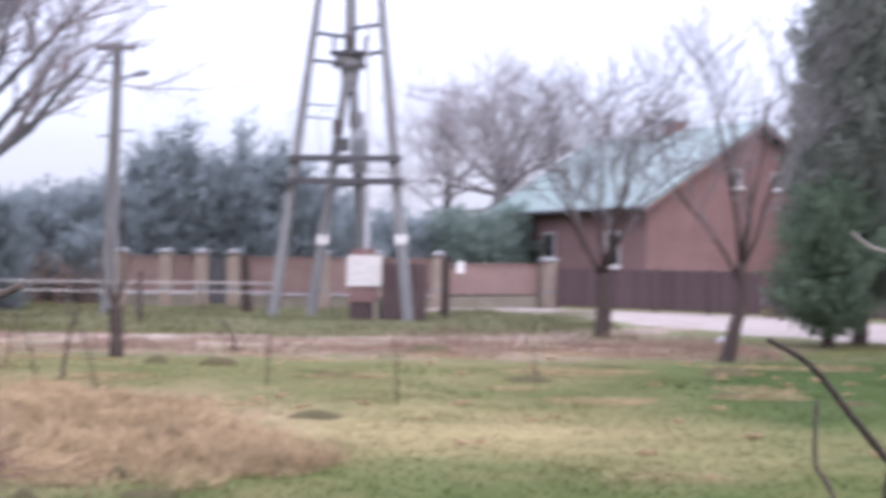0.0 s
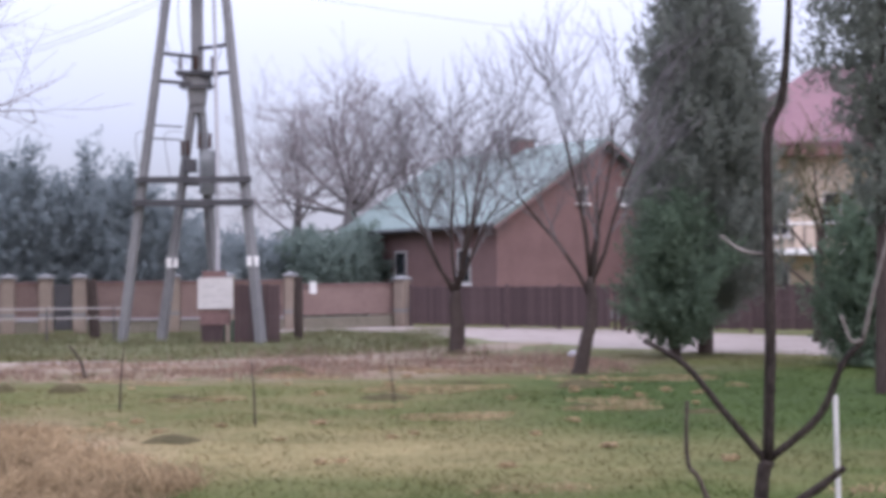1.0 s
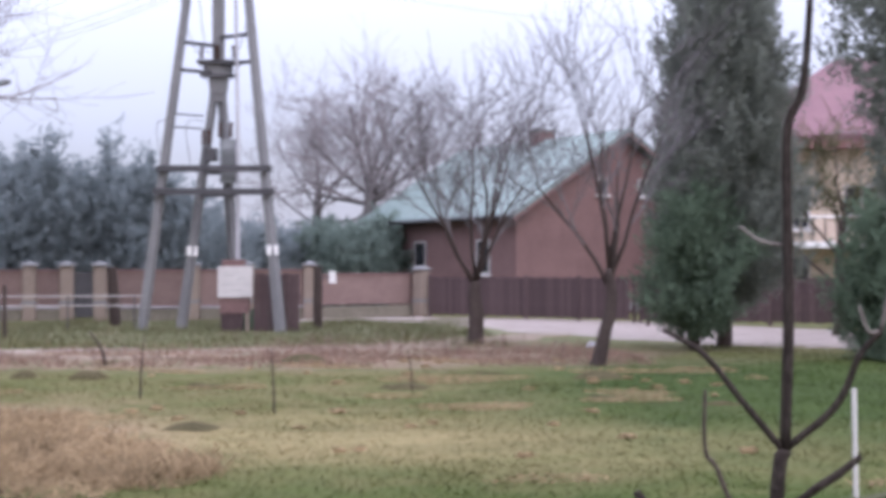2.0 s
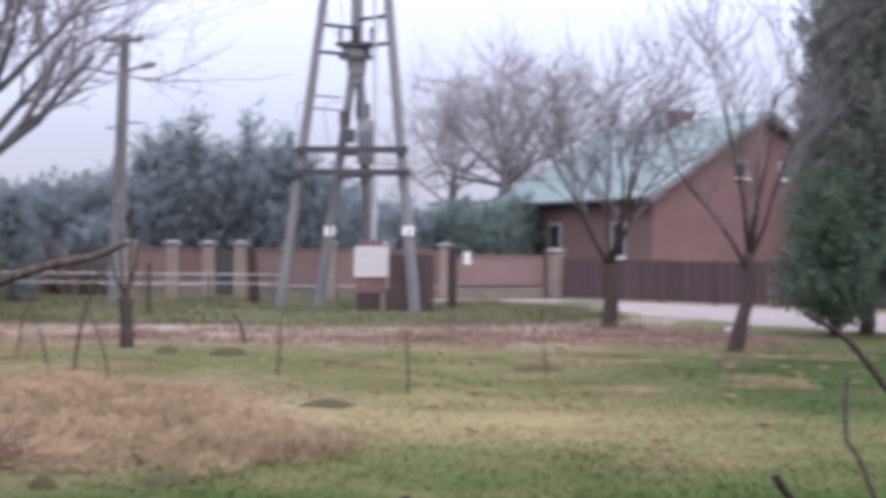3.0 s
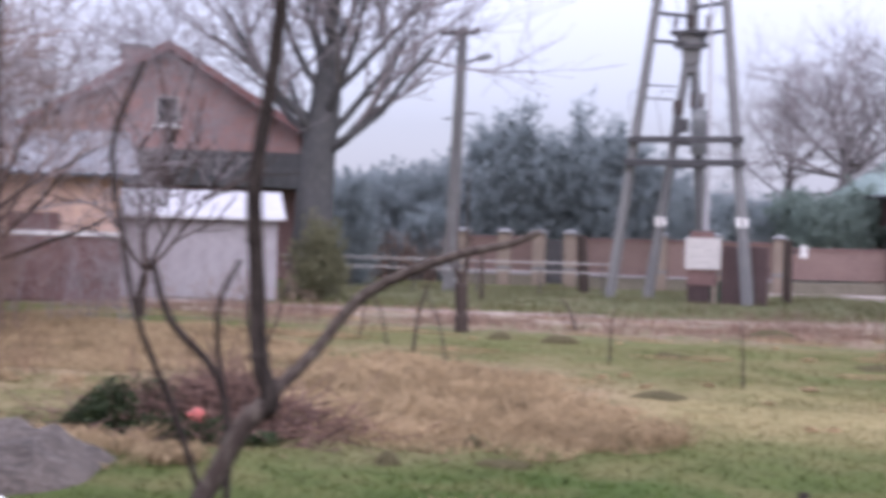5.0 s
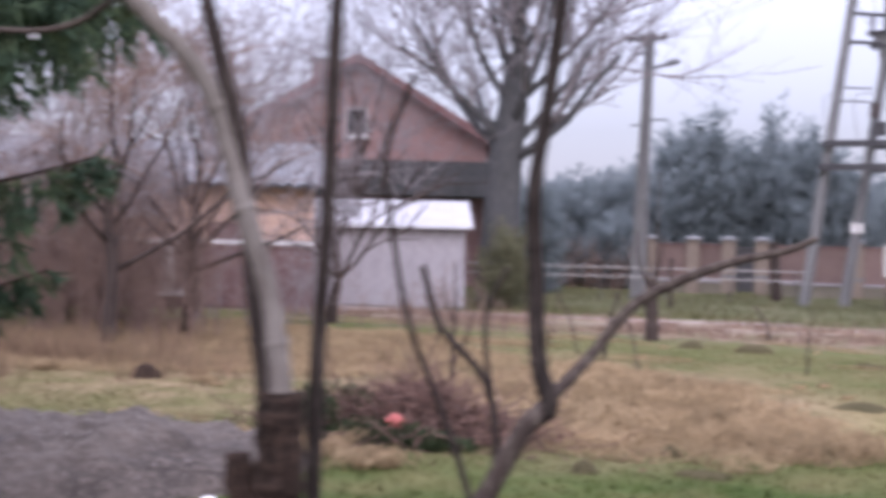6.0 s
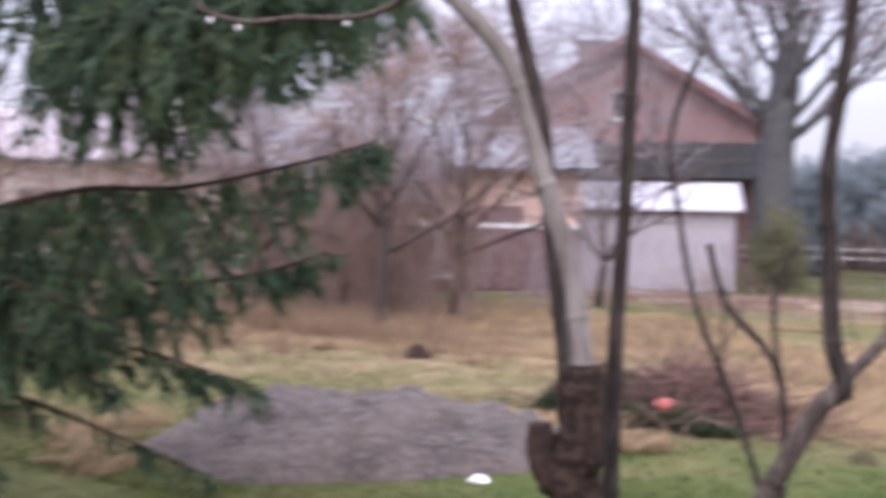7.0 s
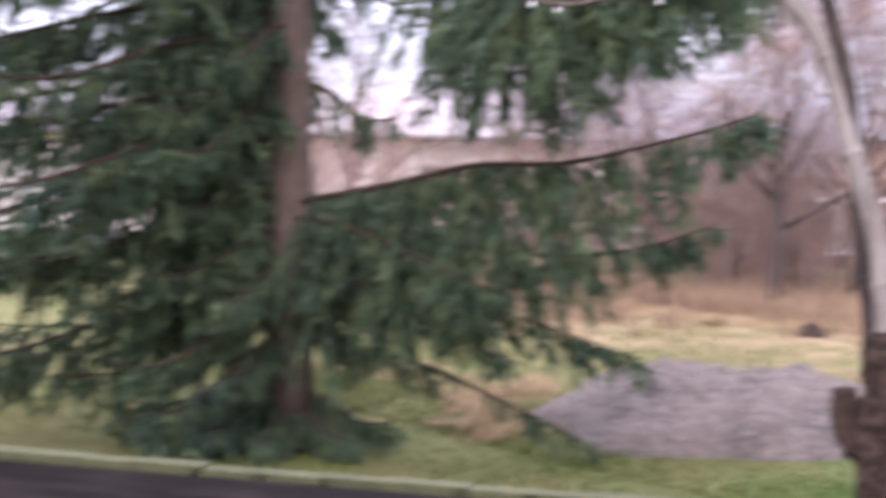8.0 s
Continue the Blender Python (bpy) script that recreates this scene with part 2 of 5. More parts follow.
def ground_material():
    """Lawn, straw patches and bare soil, mixed by noises and by broad worn zones of the plot."""
    m = bpy.data.materials.new("lawn_ground")
    m.use_nodes = True
    n, l = m.node_tree.nodes, m.node_tree.links
    p, co = n["Principled BSDF"], n.new("ShaderNodeTexCoord")

    def noise_of(s, d=6, stretch=None):
        q = n.new("ShaderNodeTexNoise")
        q.inputs["Scale"].default_value, q.inputs["Detail"].default_value, q.inputs["Roughness"].default_value = s, d, 0.65
        if stretch:
            mp = n.new("ShaderNodeMapping")
            mp.inputs["Scale"].default_value = stretch
            l.new(co.outputs["Object"], mp.inputs[0])
            l.new(mp.outputs[0], q.inputs["Vector"])
        else:
            l.new(co.outputs["Object"], q.inputs["Vector"])
        return q.outputs[0]

    def ramp(x, lo, hi):
        r = n.new("ShaderNodeMapRange")
        r.inputs[1].default_value, r.inputs[2].default_value = lo, hi
        l.new(x, r.inputs[0])
        return r.outputs[0]

    def mix(f, a, b):
        x = n.new("ShaderNodeMixRGB")
        for k, v in ((0, f), (1, a), (2, b)):
            if isinstance(v, tuple):
                x.inputs[k].default_value = (*v, 1)
            else:
                l.new(v, x.inputs[k])
        return x.outputs[0]

    def zone(cx, cy, rx, ry, soft):
        """1 inside a worn patch with a ragged edge, 0 outside."""
        mp, ln, sb = n.new("ShaderNodeMapping"), n.new("ShaderNodeVectorMath"), n.new("ShaderNodeMath")
        mp.vector_type = "POINT"
        mp.inputs["Location"].default_value = (-cx / rx, -cy / ry, 0)
        mp.inputs["Scale"].default_value = (1 / rx, 1 / ry, 0)
        l.new(co.outputs["Object"], mp.inputs[0])
        ln.operation = "LENGTH"
        l.new(mp.outputs[0], ln.inputs[0])
        sb.operation = "MULTIPLY_ADD"
        l.new(noise_of(0.5, 8), sb.inputs[0])
        sb.inputs[1].default_value = 1.6
        sb.inputs[2].default_value = -0.8
        ad = n.new("ShaderNodeMath")
        l.new(ln.outputs["Value"], ad.inputs[0])
        l.new(sb.outputs[0], ad.inputs[1])
        return ramp(ad.outputs[0], 1.0 + soft, 1.0 - soft)

    green = mix(ramp(noise_of(3.0), 0.35, 0.7), (0.044, 0.068, 0.012), (0.033, 0.053, 0.01))
    olive = mix(ramp(noise_of(2.2), 0.35, 0.7), (0.08, 0.088, 0.025), (0.058, 0.073, 0.018))
    straw = mix(ramp(noise_of(4.0), 0.35, 0.7), (0.135, 0.114, 0.05), (0.092, 0.088, 0.033))
    pale = mix(ramp(noise_of(5.0), 0.35, 0.68), (0.23, 0.185, 0.09), (0.15, 0.13, 0.055))
    litter = mix(ramp(noise_of(5.0), 0.4, 0.62), (0.25, 0.182, 0.108), (0.155, 0.118, 0.068))
    brown = mix(ramp(noise_of(3.0), 0.4, 0.62), (0.2, 0.138, 0.103), (0.135, 0.108, 0.065))
    # olive turf, greener by the house and by the conifers, straw in the middle
    base = mix(ramp(noise_of(0.6, 8, (0.5, 1.2, 1)), 0.4, 0.64), olive, straw)
    base = mix(zone(-0.5, 18.0, 7.0, 3.0, 0.5), base, mix(ramp(noise_of(0.9, 8), 0.4, 0.65), straw, olive))
    base = mix(zone(-0.9, 13.5, 4.4, 1.9, 0.5), base, mix(ramp(noise_of(0.9, 8, (0.5, 1.2, 1)), 0.42, 0.66), pale, straw))
    base = mix(zone(2.5, 6.0, 8.5, 4.6, 0.3), base, mix(ramp(noise_of(1.0, 8), 0.5, 0.72), green, straw))
    base = mix(zone(6.5, 18.5, 4.6, 6.4, 0.4), base, mix(ramp(noise_of(0.9, 8), 0.25, 0.75), (0.028, 0.047, 0.01), green))
    base = mix(zone(-4.6, 13.6, 2.2, 3.4, 0.45), base, mix(ramp(noise_of(1.2, 8), 0.5, 0.68), litter, straw))
    base = mix(zone(-12.0, 15.2, 6.0, 5.2, 0.3), base, mix(ramp(noise_of(1.2), 0.4, 0.6), litter, straw))
    base = mix(zone(-4.0, 25.0, 9.0, 2.4, 0.35), base, mix(ramp(noise_of(1.3), 0.45, 0.68), brown, green))
    base = mix(zone(0.8, 28.0, 4.5, 3.8, 0.35), base, mix(ramp(noise_of(1.5), 0.48, 0.7), brown, green))
    base = mix(zone(-6.0, 36.5, 16.0, 7.5, 0.4), base, mix(ramp(noise_of(1.2), 0.38, 0.66), (0.1, 0.112, 0.055), (0.145, 0.13, 0.075)))
    l.new(base, p.inputs["Base Color"])
    p.inputs["Roughness"].default_value, p.inputs["Specular IOR Level"].default_value = 0.95, 0.15
    bp = n.new("ShaderNodeBump")
    bp.inputs["Strength"].default_value, bp.inputs["Distance"].default_value = 0.6, 0.05
    l.new(noise_of(9.0, 8), bp.inputs["Height"])
    l.new(bp.outputs[0], p.inputs["Normal"])
    return m


M["lawn"] = ground_material()


# ---- mesh helpers ----
class Shape:
    """Vertices and faces gathered for one mesh."""

    def __init__(self):
        self.v, self.f = [], []

    def box(self, x0, y0, z0, x1, y1, z1, m=None, bev=0.0):
        b = min(bev, (x1 - x0) / 3, (y1 - y0) / 3)
        k = len(self.v)
        ring = [(x0 + b, y0), (x1 - b, y0), (x1, y0 + b), (x1, y1 - b), (x1 - b, y1), (x0 + b, y1), (x0, y1 - b), (x0, y0 + b)] if b else [(x0, y0), (x1, y0), (x1, y1), (x0, y1)]
        c = len(ring)
        pts = [Vector((x, y, z)) for z in (z0, z1) for x, y in ring]
        self.v += [tuple(m @ p) if m else tuple(p) for p in pts]
        self.f += [tuple(range(k + c - 1, k - 1, -1)), tuple(range(k + c, k + 2 * c))]
        self.f += [(k + i, k + (i + 1) % c, k + c + (i + 1) % c, k + c + i) for i in range(c)]
        return self

    def prism(self, outline, y0, y1, m=None):
        """An outline of (x, z), pushed along y."""
        k, c = len(self.v), len(outline)
        pts = [Vector((x, y, z)) for y in (y0, y1) for x, z in outline]
        self.v += [tuple(m @ p) if m else tuple(p) for p in pts]
        self.f += [tuple(range(k, k + c)), tuple(range(k + 2 * c - 1, k + c - 1, -1))]
        self.f += [(k + c + i, k + c + (i + 1) % c, k + (i + 1) % c, k + i) for i in range(c)]
        return self

    def tube(self, pts, radii, segs=6, wob=0.0):
        pts = [Vector(p) for p in pts]
        k, ref = len(self.v), Vector((0.31, 0.87, 0.38))
        for i, p in enumerate(pts):
            d = (pts[min(i + 1, len(pts) - 1)] - pts[max(i - 1, 0)]).normalized()
            u = d.cross(ref).normalized()
            w = d.cross(u)
            for s in range(segs):
                a = 2 * math.pi * s / segs
                r = radii[i] * (1 + (random.uniform(-wob, wob) if wob else 0))
                self.v.append(tuple(p + r * (math.cos(a) * u + math.sin(a) * w)))
        for i in range(len(pts) - 1):
            for s in range(segs):
                a, b = k + i * segs + s, k + i * segs + (s + 1) % segs
                self.f.append((a, b, b + segs, a + segs))
        if segs > 2:
            self.f.append(tuple(k + s for s in range(segs))[::-1])
            self.f.append(tuple(k + (len(pts) - 1) * segs + s for s in range(segs)))
        return self

    def tri(self, a, b, c):
        k = len(self.v)
        self.v += [tuple(a), tuple(b), tuple(c)]
        self.f.append((k, k + 1, k + 2))

    def quad(self, a, b, c, d):
        k = len(self.v)
        self.v += [tuple(a), tuple(b), tuple(c), tuple(d)]
        self.f.append((k, k + 1, k + 2, k + 3))

    def mesh(self, name, material, smooth=False):
        me = bpy.data.meshes.new(name)
        me.from_pydata(self.v, [], self.f)
        me.materials.append(material)
        if smooth:
            me.polygons.foreach_set("use_smooth", [True] * len(me.polygons))
        me.update()
        return me


def part(name, shape, material, parent, label="", smooth=False):
    ob = new(name, shape if isinstance(shape, bpy.types.Mesh) else shape.mesh(name, material, smooth))
    ob.parent = parent
    return tagged(ob, label) if label else ob


def thing(name, x, y, z, label, category, group="", turn=0.0, kind=""):
    ob = new(name)
    ob.empty_display_size = 0.3
    ob.matrix_basis = pose(x, y, z, 0, 0, turn)
    return tagged(ob, label, category, group, kind)


def single(name, shape, material, label, category, group="", kind="", smooth=False):
    return tagged(new(name, shape.mesh(name, material, smooth)), label, category, group, kind)


def spline(pts, n):
    """A smooth run of n points a span through the given ones."""
    p = [Vector(q) for q in pts]
    p = [2 * p[0] - p[1]] + p + [2 * p[-1] - p[-2]]
    out = []
    for i in range(1, len(p) - 2):
        for j in range(n):
            t = j / n
            a, b, c, d = p[i - 1:i + 3]
            out.append(0.5 * (2 * b + (c - a) * t + (2 * a - 5 * b + 4 * c - d) * t * t + (3 * b - a - 3 * c + d) * t ** 3))
    return out + [p[-2]]


def gz(x, y):
    """The lie of the land: nearly flat, with soft unevenness."""
    d = math.hypot(x, y)
    if d > 60:
        return 0.0
    return 0.035 * noise.noise((x * 0.35, y * 0.35, 0.0)) * min(1, max(0, (60 - d) / 20))


# ---- ground ----
def axis_lines(a, b, step):
    mid = list(np.arange(a, b + 1e-6, step))
    out = [2.0 * 1.55 ** i for i in range(1, 17)]
    return [a - o for o in reversed(out)] + mid + [b + o for o in out]


xs, ys = axis_lines(-34, 26, 0.5), axis_lines(-4, 62, 0.5)
g = Shape()
g.v = [(x, y, gz(x, y)) for y in ys for x in xs]
g.f = [(j * len(xs) + i, j * len(xs) + i + 1, (j + 1) * len(xs) + i + 1, (j + 1) * len(xs) + i) for j in range(len(ys) - 1) for i in range(len(xs) - 1)]
single("ground", g, M["lawn"], "winter lawn of short green and straw-coloured grass", "ground", kind="structure", smooth=True)


def strip(name, line, widths, material, label, category, lift=0.02, ragged=0.25):
    """A band of loose surface laid on the ground along a line, with ragged edges."""
    c, s = spline(line, 14), Shape()
    cols = 6
    for i, p in enumerate(c):
        d = (c[min(i + 1, len(c) - 1)] - c[max(i - 1, 0)]).normalized()
        side = Vector((d.y, -d.x, 0))
        t = i / (len(c) - 1) * (len(widths) - 1)
        k = min(int(t), len(widths) - 2)
        w = widths[k] + (widths[k + 1] - widths[k]) * (t - k)
        for j in range(cols + 1):
            u = j / cols * 2 - 1
            off = u * w / 2
            if j in (0, cols):
                off += ragged * noise.noise((p.x * 0.8, p.y * 0.8, u * 3))
            q = p + side * off
            edge = 0.0 if 0 < j < cols else -0.03
            s.v.append((q.x, q.y, gz(q.x, q.y) + lift + edge))
    n = cols + 1
    s.f = [(i * n + j, i * n + j + 1, (i + 1) * n + j + 1, (i + 1) * n + j) for i in range(len(c) - 1) for j in range(cols)]
    return single(name, s, material, label, category, kind="structure", smooth=True)


strip("road", [(-3.0, 43.2, 0), (0.1, 44.5, 0), (4.2, 41.9, 0), (8.9, 34.4, 0), (14.6, 28.7, 0), (30, 22, 0)], [1.8, 4.4, 6.2, 8.4, 8.6, 8.6], M["road"], "pale compacted gravel road curving past the fence", "road", ragged=0.7)
strip("dirt_track", [(-40, 27.3, 0), (-20, 26.3, 0), (-10, 26.4, 0), (-3, 27.6, 0), (1.5, 30.5, 0), (4.5, 34.5, 0)], [3.2, 2.8, 2.8, 3.0, 2.6, 1.4], M["track"], "worn reddish dirt track across the grass", "road", lift=0.012, ragged=0.9)
strip("wheel_rut", [(-40, 28.6, 0), (-20, 27.6, 0), (-10, 27.7, 0), (-5, 28.6, 0)], [0.7, 0.7, 0.6, 0.35], M["rut"], "pale dry wheel rut on the dirt track", "road", lift=0.03, ragged=0.3)


# ---- buildings ----
def gable_house(name, corner, along, across, length, width, eave, ridge, mats, label, overhang=0.45, plinth=0.4):
    """A gabled house. corner: plan of one gable corner; along: the ridge's direction; across: the gable's direction."""
    ax, ac = Vector((*across, 0)).normalized(), Vector((*along, 0)).normalized()
    base = Matrix.Translation((*corner, 0)) @ Matrix((ax, ac, Vector((0, 0, 1)))).transposed().to_4x4()
    h = new(name)
    h.matrix_basis = base
    tagged(h, label, "house")
    part("wall", Shape().prism([(0, 0), (width, 0), (width, eave), (width / 2, ridge - 0.12), (0, eave)], 0, length), mats[0], h)
    part("plinth", Shape().box(-0.05, -0.05, -0.1, width + 0.05, length + 0.05, plinth), M["concrete"], h, "grey rendered plinth")
    rise = (ridge - eave) / (width / 2)
    for side in (-1, 1):
        x_e = -overhang if side < 0 else width + overhang
        z_e = eave - overhang * rise
        top = width / 2
        s = Shape()
        out = [(x_e, z_e), (top, ridge), (top, ridge + 0.14), (x_e, z_e + 0.14)]
        s.prism(out if side < 0 else out[::-1], -overhang, length + overhang)
        slope = part("roof", s, mats[1], h)
        rib = Shape()
        n = int((length + 2 * overhang) / 0.55)
        for i in range(n + 1):
            y = -overhang + i * (length + 2 * overhang) / n
            o = [(x_e, z_e + 0.14), (top, ridge + 0.14), (top, ridge + 0.18), (x_e, z_e + 0.18)]
            rib.prism(o if side < 0 else o[::-1], y - 0.02, y + 0.02)
        part("seam", rib, mats[1], slope)
        fas = [(x_e, z_e - 0.12), (top, ridge - 0.12), (top, ridge), (x_e, z_e)]
        part("bargeboard", Shape().prism(fas if side < 0 else fas[::-1], -overhang - 0.05, -overhang), mats[2], h)
        part("gutter", Shape().tube([(x_e + 0.05 * side, -overhang, z_e + 0.03), (x_e + 0.05 * side, length + overhang, z_e + 0.03)], [0.07, 0.07], 8), M["steel"], h)
    return h


def house_window(house, m, w, h, bars=1, curtain=False):
    """A window that stands a little proud of the wall; m: its lower left corner on the wall, x along it, y inward."""
    fr = Shape()
    t = 0.08
    for a in ((0, 0, t, h), (w - t, 0, w, h), (t, 0, w - t, t), (t, h - t, w - t, h)):
        fr.box(a[0], -0.04, a[1], a[2], 0.05, a[3], m)
    for i in range(bars):
        x = w * (i + 1) / (bars + 1)
        fr.box(x - t / 2, -0.035, t, x + t / 2, 0.045, h - t, m)
    win = part("window", Shape().box(t * 0.6, -0.008, t * 0.6, w - t * 0.6, 0.01, h - t * 0.6, m), M["window_dark"], house)
    part("frame", fr, M["frame_white"], win, "off-white painted frame")
    part("sill", Shape().box(-0.08, -0.16, -0.07, w + 0.08, 0.0, -0.005, m, 0.02), M["white"], win)
    if curtain:
        part("curtain", Shape().box(0.1, -0.016, 0.1, w * 0.42, -0.012, h - 0.1, m), M["white"], win, "white net curtain")


def chimney(house, x, y, z0, z1, w, d, material):
    c = part("chimney", Shape().box(x - w / 2, y - d / 2, z0, x + w / 2, y + d / 2, z1, None, 0.02), material, house)
    part("cap", Shape().box(x - w / 2 - 0.07, y - d / 2 - 0.07, z1, x + w / 2 + 0.07, y + d / 2 + 0.07, z1 + 0.12), M["concrete"], c)


# the brick house with the green sheet roof behind the dark fence
green_house = gable_house("house", (5.04, 47.7), (-0.5, 0.866), (0.866, 0.5), 10.3, 9.8, 3.75, 6.75, (M["brick_dark"], M["roof_green"], M["brick_dark"]),
                          "single-storey dark brick house with a green sheet-metal gable roof")
for y in (1.6, 6.0):
    house_window(green_house, pose(0, y + 0.9, 1.45, 0, 0, -90), 0.9, 1.3, 0)
for x in (3.7, 5.7):
    house_window(green_house, pose(x, 0, 4.4), 0.5, 0.65, 0)
house_window(green_house, pose(6.9, 0, 1.4), 1.2, 1.3, 1)
chimney(green_house, 4.9, 4.9, 6.2, 7.2, 0.75, 0.65, M["brick_dark"])
part("annex", Shape().box(-1.6, 9.0, 0, 0.2, 9.55, 3.05), M["white"], green_house, "white gable trim at the far corner")

# the red brick house behind the shed
u = Vector((math.cos(radians(28)), math.sin(radians(28)), 0))
red_house = gable_house("house", (-26.1, 38.6), (-u.y, u.x), (u.x, u.y), 9.0, 9.0, 5.05, 7.75, (M["brick_salmon"], M["roof_tile"], M["roof_tile"]),
                        "two-storey red brick house with a tiled gable roof", overhang=0.5)
house_window(red_house, pose(4.1, 0, 5.1), 0.8, 1.0, 0)
house_window(red_house, pose(1.6, 0, 2.7), 1.3, 1.4, 1)
house_window(red_house, pose(6.2, 0, 2.7), 1.3, 1.4, 1)
chimney(red_house, 3.35, 1.4, 5.8, 7.8, 0.95, 0.7, M["brick_salmon"])
# added porch: its dark colours stand for tangled trees and shade below the gable
part("porch_roof", Shape().prism([(-0.6, 3.05), (9.4, 3.05), (9.4, 3.2), (8.8, 4.2), (0, 4.2), (-0.6, 3.2)], -2.2, -0.01), M["ash_bark"], red_house, "added dark roof standing for the trees before the ground floor")
for x in (-0.3, 4.4, 9.0):
    part("porch_post", Shape().box(x - 0.08, -2.1, 0, x + 0.08, -1.94, 3.05), M["dark_wood"], red_house)
# darker brick than the house: the shade behind the porch is in the colour
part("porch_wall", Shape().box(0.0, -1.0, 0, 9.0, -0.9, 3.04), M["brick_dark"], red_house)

# the cream house with the red hipped roof behind the conifers
villa = thing("house", 16.6, 45.0, 0, "cream two-storey house with a red roof and a white balcony", "house", turn=-20)
part("wall", Shape().box(-4.0, 0, 0, 4.6, 8, 6.1), M["cream"], villa)
s = Shape()
s.v = [(-4.7, -0.7, 6.0), (5.3, -0.7, 6.0), (5.3, 8.7, 6.0), (-4.7, 8.7, 6.0), (-0.9, 3.2, 9.3), (1.5, 3.2, 9.3), (1.5, 4.8, 9.3), (-0.9, 4.8, 9.3), (-4.7, -0.7, 6.18), (5.3, -0.7, 6.18), (5.3, 8.7, 6.18), (-4.7, 8.7, 6.18)]
s.f = [(3, 2, 1, 0), (0, 1, 9, 8), (1, 2, 10, 9), (2, 3, 11, 10), (3, 0, 8, 11), (8, 9, 5, 4), (9, 10, 6, 5), (10, 11, 7, 6), (11, 8, 4, 7), (4, 5, 6, 7)]
part("roof", s, M["roof_red"], villa)
part("soffit", Shape().box(-4.75, -0.75, 5.72, 5.35, 8.75, 5.98), M["roof_tile"], villa)
bal = part("balcony", Shape().box(-3.6, -1.4, 2.35, 3.6, -0.01, 2.55), M["white"], villa, "white balcony slab")
part("rail", Shape().box(-3.6, -1.4, 3.35, 3.6, -1.32, 3.42), M["white"], bal)
for i in range(19):
    x = -3.55 + i * 0.394
    part("baluster", Shape().tube([(x, -1.36, 2.55), (x, -1.36, 2.8), (x, -1.36, 3.1), (x, -1.36, 3.35)], [0.035, 0.06, 0.05, 0.03], 6), M["post_sand"], bal)
for x, z in ((-2.9, 3.0), (-0.6, 3.0), (1.7, 3.0), (-2.9, 0.9), (0.4, 0.9)):
    house_window(villa, pose(x, 0, z), 1.2, 1.5 if z > 2 else 1.2, 1)

# the low whitish shed
shed = thing("shed", -15.0, 28.28, 0, "low grey-white shed with a bright sheet-metal roof", "shed", turn=27)
part("wall", Shape().box(-2.25, 0, 0, 2.25, 3.0, 1.95), M["shed_wall"], shed)
panel = Shape().box(-0.18, -0.02, 0.06, 0.18, -0.001, 1.9, None, 0.006).mesh("panel", M["shed_wall"])
for i in range(11):
    part("panel", panel, None, shed).location = (-2.0 + i * 0.4, 0, 0)
roof = part("roof", Shape().prism([(-0.25, 1.9), (1.9, 2.56), (3.1, 2.3), (3.1, 2.36), (1.9, 2.62), (-0.25, 1.96)], -2.42, 2.42, pose(0, 0, 0, 0, 0, 90)), M["white_tin"], shed)
for i in range(13):
    y = -2.4 + i * 0.4
    part("seam", Shape().prism([(-0.25, 1.96), (1.9, 2.62), (1.9, 2.645), (-0.25, 1.985)], y - 0.02, y + 0.02, pose(0, 0, 0, 0, 0, 90)), M["white_tin"], roof)

# the salmon outbuilding
barn = thing("outbuilding", -18.6, 24.6, 0, "low salmon-rendered outbuilding with a grey corrugated roof", "outbuilding", turn=33)
part("wall", Shape().box(-4.0, 0, 0, 3.6, 4.5, 2.85), M["salmon_render"], barn)
part("band", Shape().box(-4.0, -0.03, 0, 3.6, -0.002, 1.45), M["brick_dark"], barn, "dark brick lower wall")
part("ledge", Shape().box(-4.0, -0.1, 1.45, 3.6, -0.03, 1.55), M["white"], barn)
rf = Shape()
n = 110
for i in range(n):
    x0, x1 = -4.4 + i * 8.4 / n, -4.4 + (i + 1) * 8.4 / n
    a, b = 0.03 * math.sin(i * math.pi / 2), 0.03 * math.sin((i + 1) * math.pi / 2)
    rf.quad((x0, -0.5, 2.82 + a), (x1, -0.5, 2.82 + b), (x1, 4.8, 4.1 + b), (x0, 4.8, 4.1 + a))
    rf.quad((x0, 4.8, 4.02 + a), (x1, 4.8, 4.02 + b), (x1, -0.5, 2.74 + b), (x0, -0.5, 2.74 + a))
part("roof", rf, M["roof_grey"], barn)
house_window(barn, pose(0.2, -0.03, 0.35), 0.75, 1.2, 0, True)
part("door", Shape().box(1.2, -0.09, 0.05, 2.3, -0.031, 1.95, None, 0.01), M["brick_dark"], barn, "dark plank door")

# the pale house seen through the spruce
pale = gable_house("house", (-27.7, 29.1), (-0.44, -0.9), (-0.9, 0.44), 19, 7, 3.15, 4.5, (M["pale_wall"], M["pale_roof"], M["bark_dark"]), "long pale house with a light roof behind the garden trees")
for y in (2, 6, 10):
    house_window(pale, pose(0, y + 1.2, 1.1, 0, 0, -90), 1.2, 1.2, 1)


# ---- fences ----
def run(a, b):
    """A pose at a with x towards b, and the distance."""
    d = Vector(b) - Vector(a)
    return pose(a[0], a[1], 0, 0, 0, math.degrees(math.atan2(d.y, d.x))), d.length


board = Shape().box(-0.065, -0.012, 0.1, 0.065, 0.012, 1.38, None, 0.005).mesh("board", M["fence_brown"])


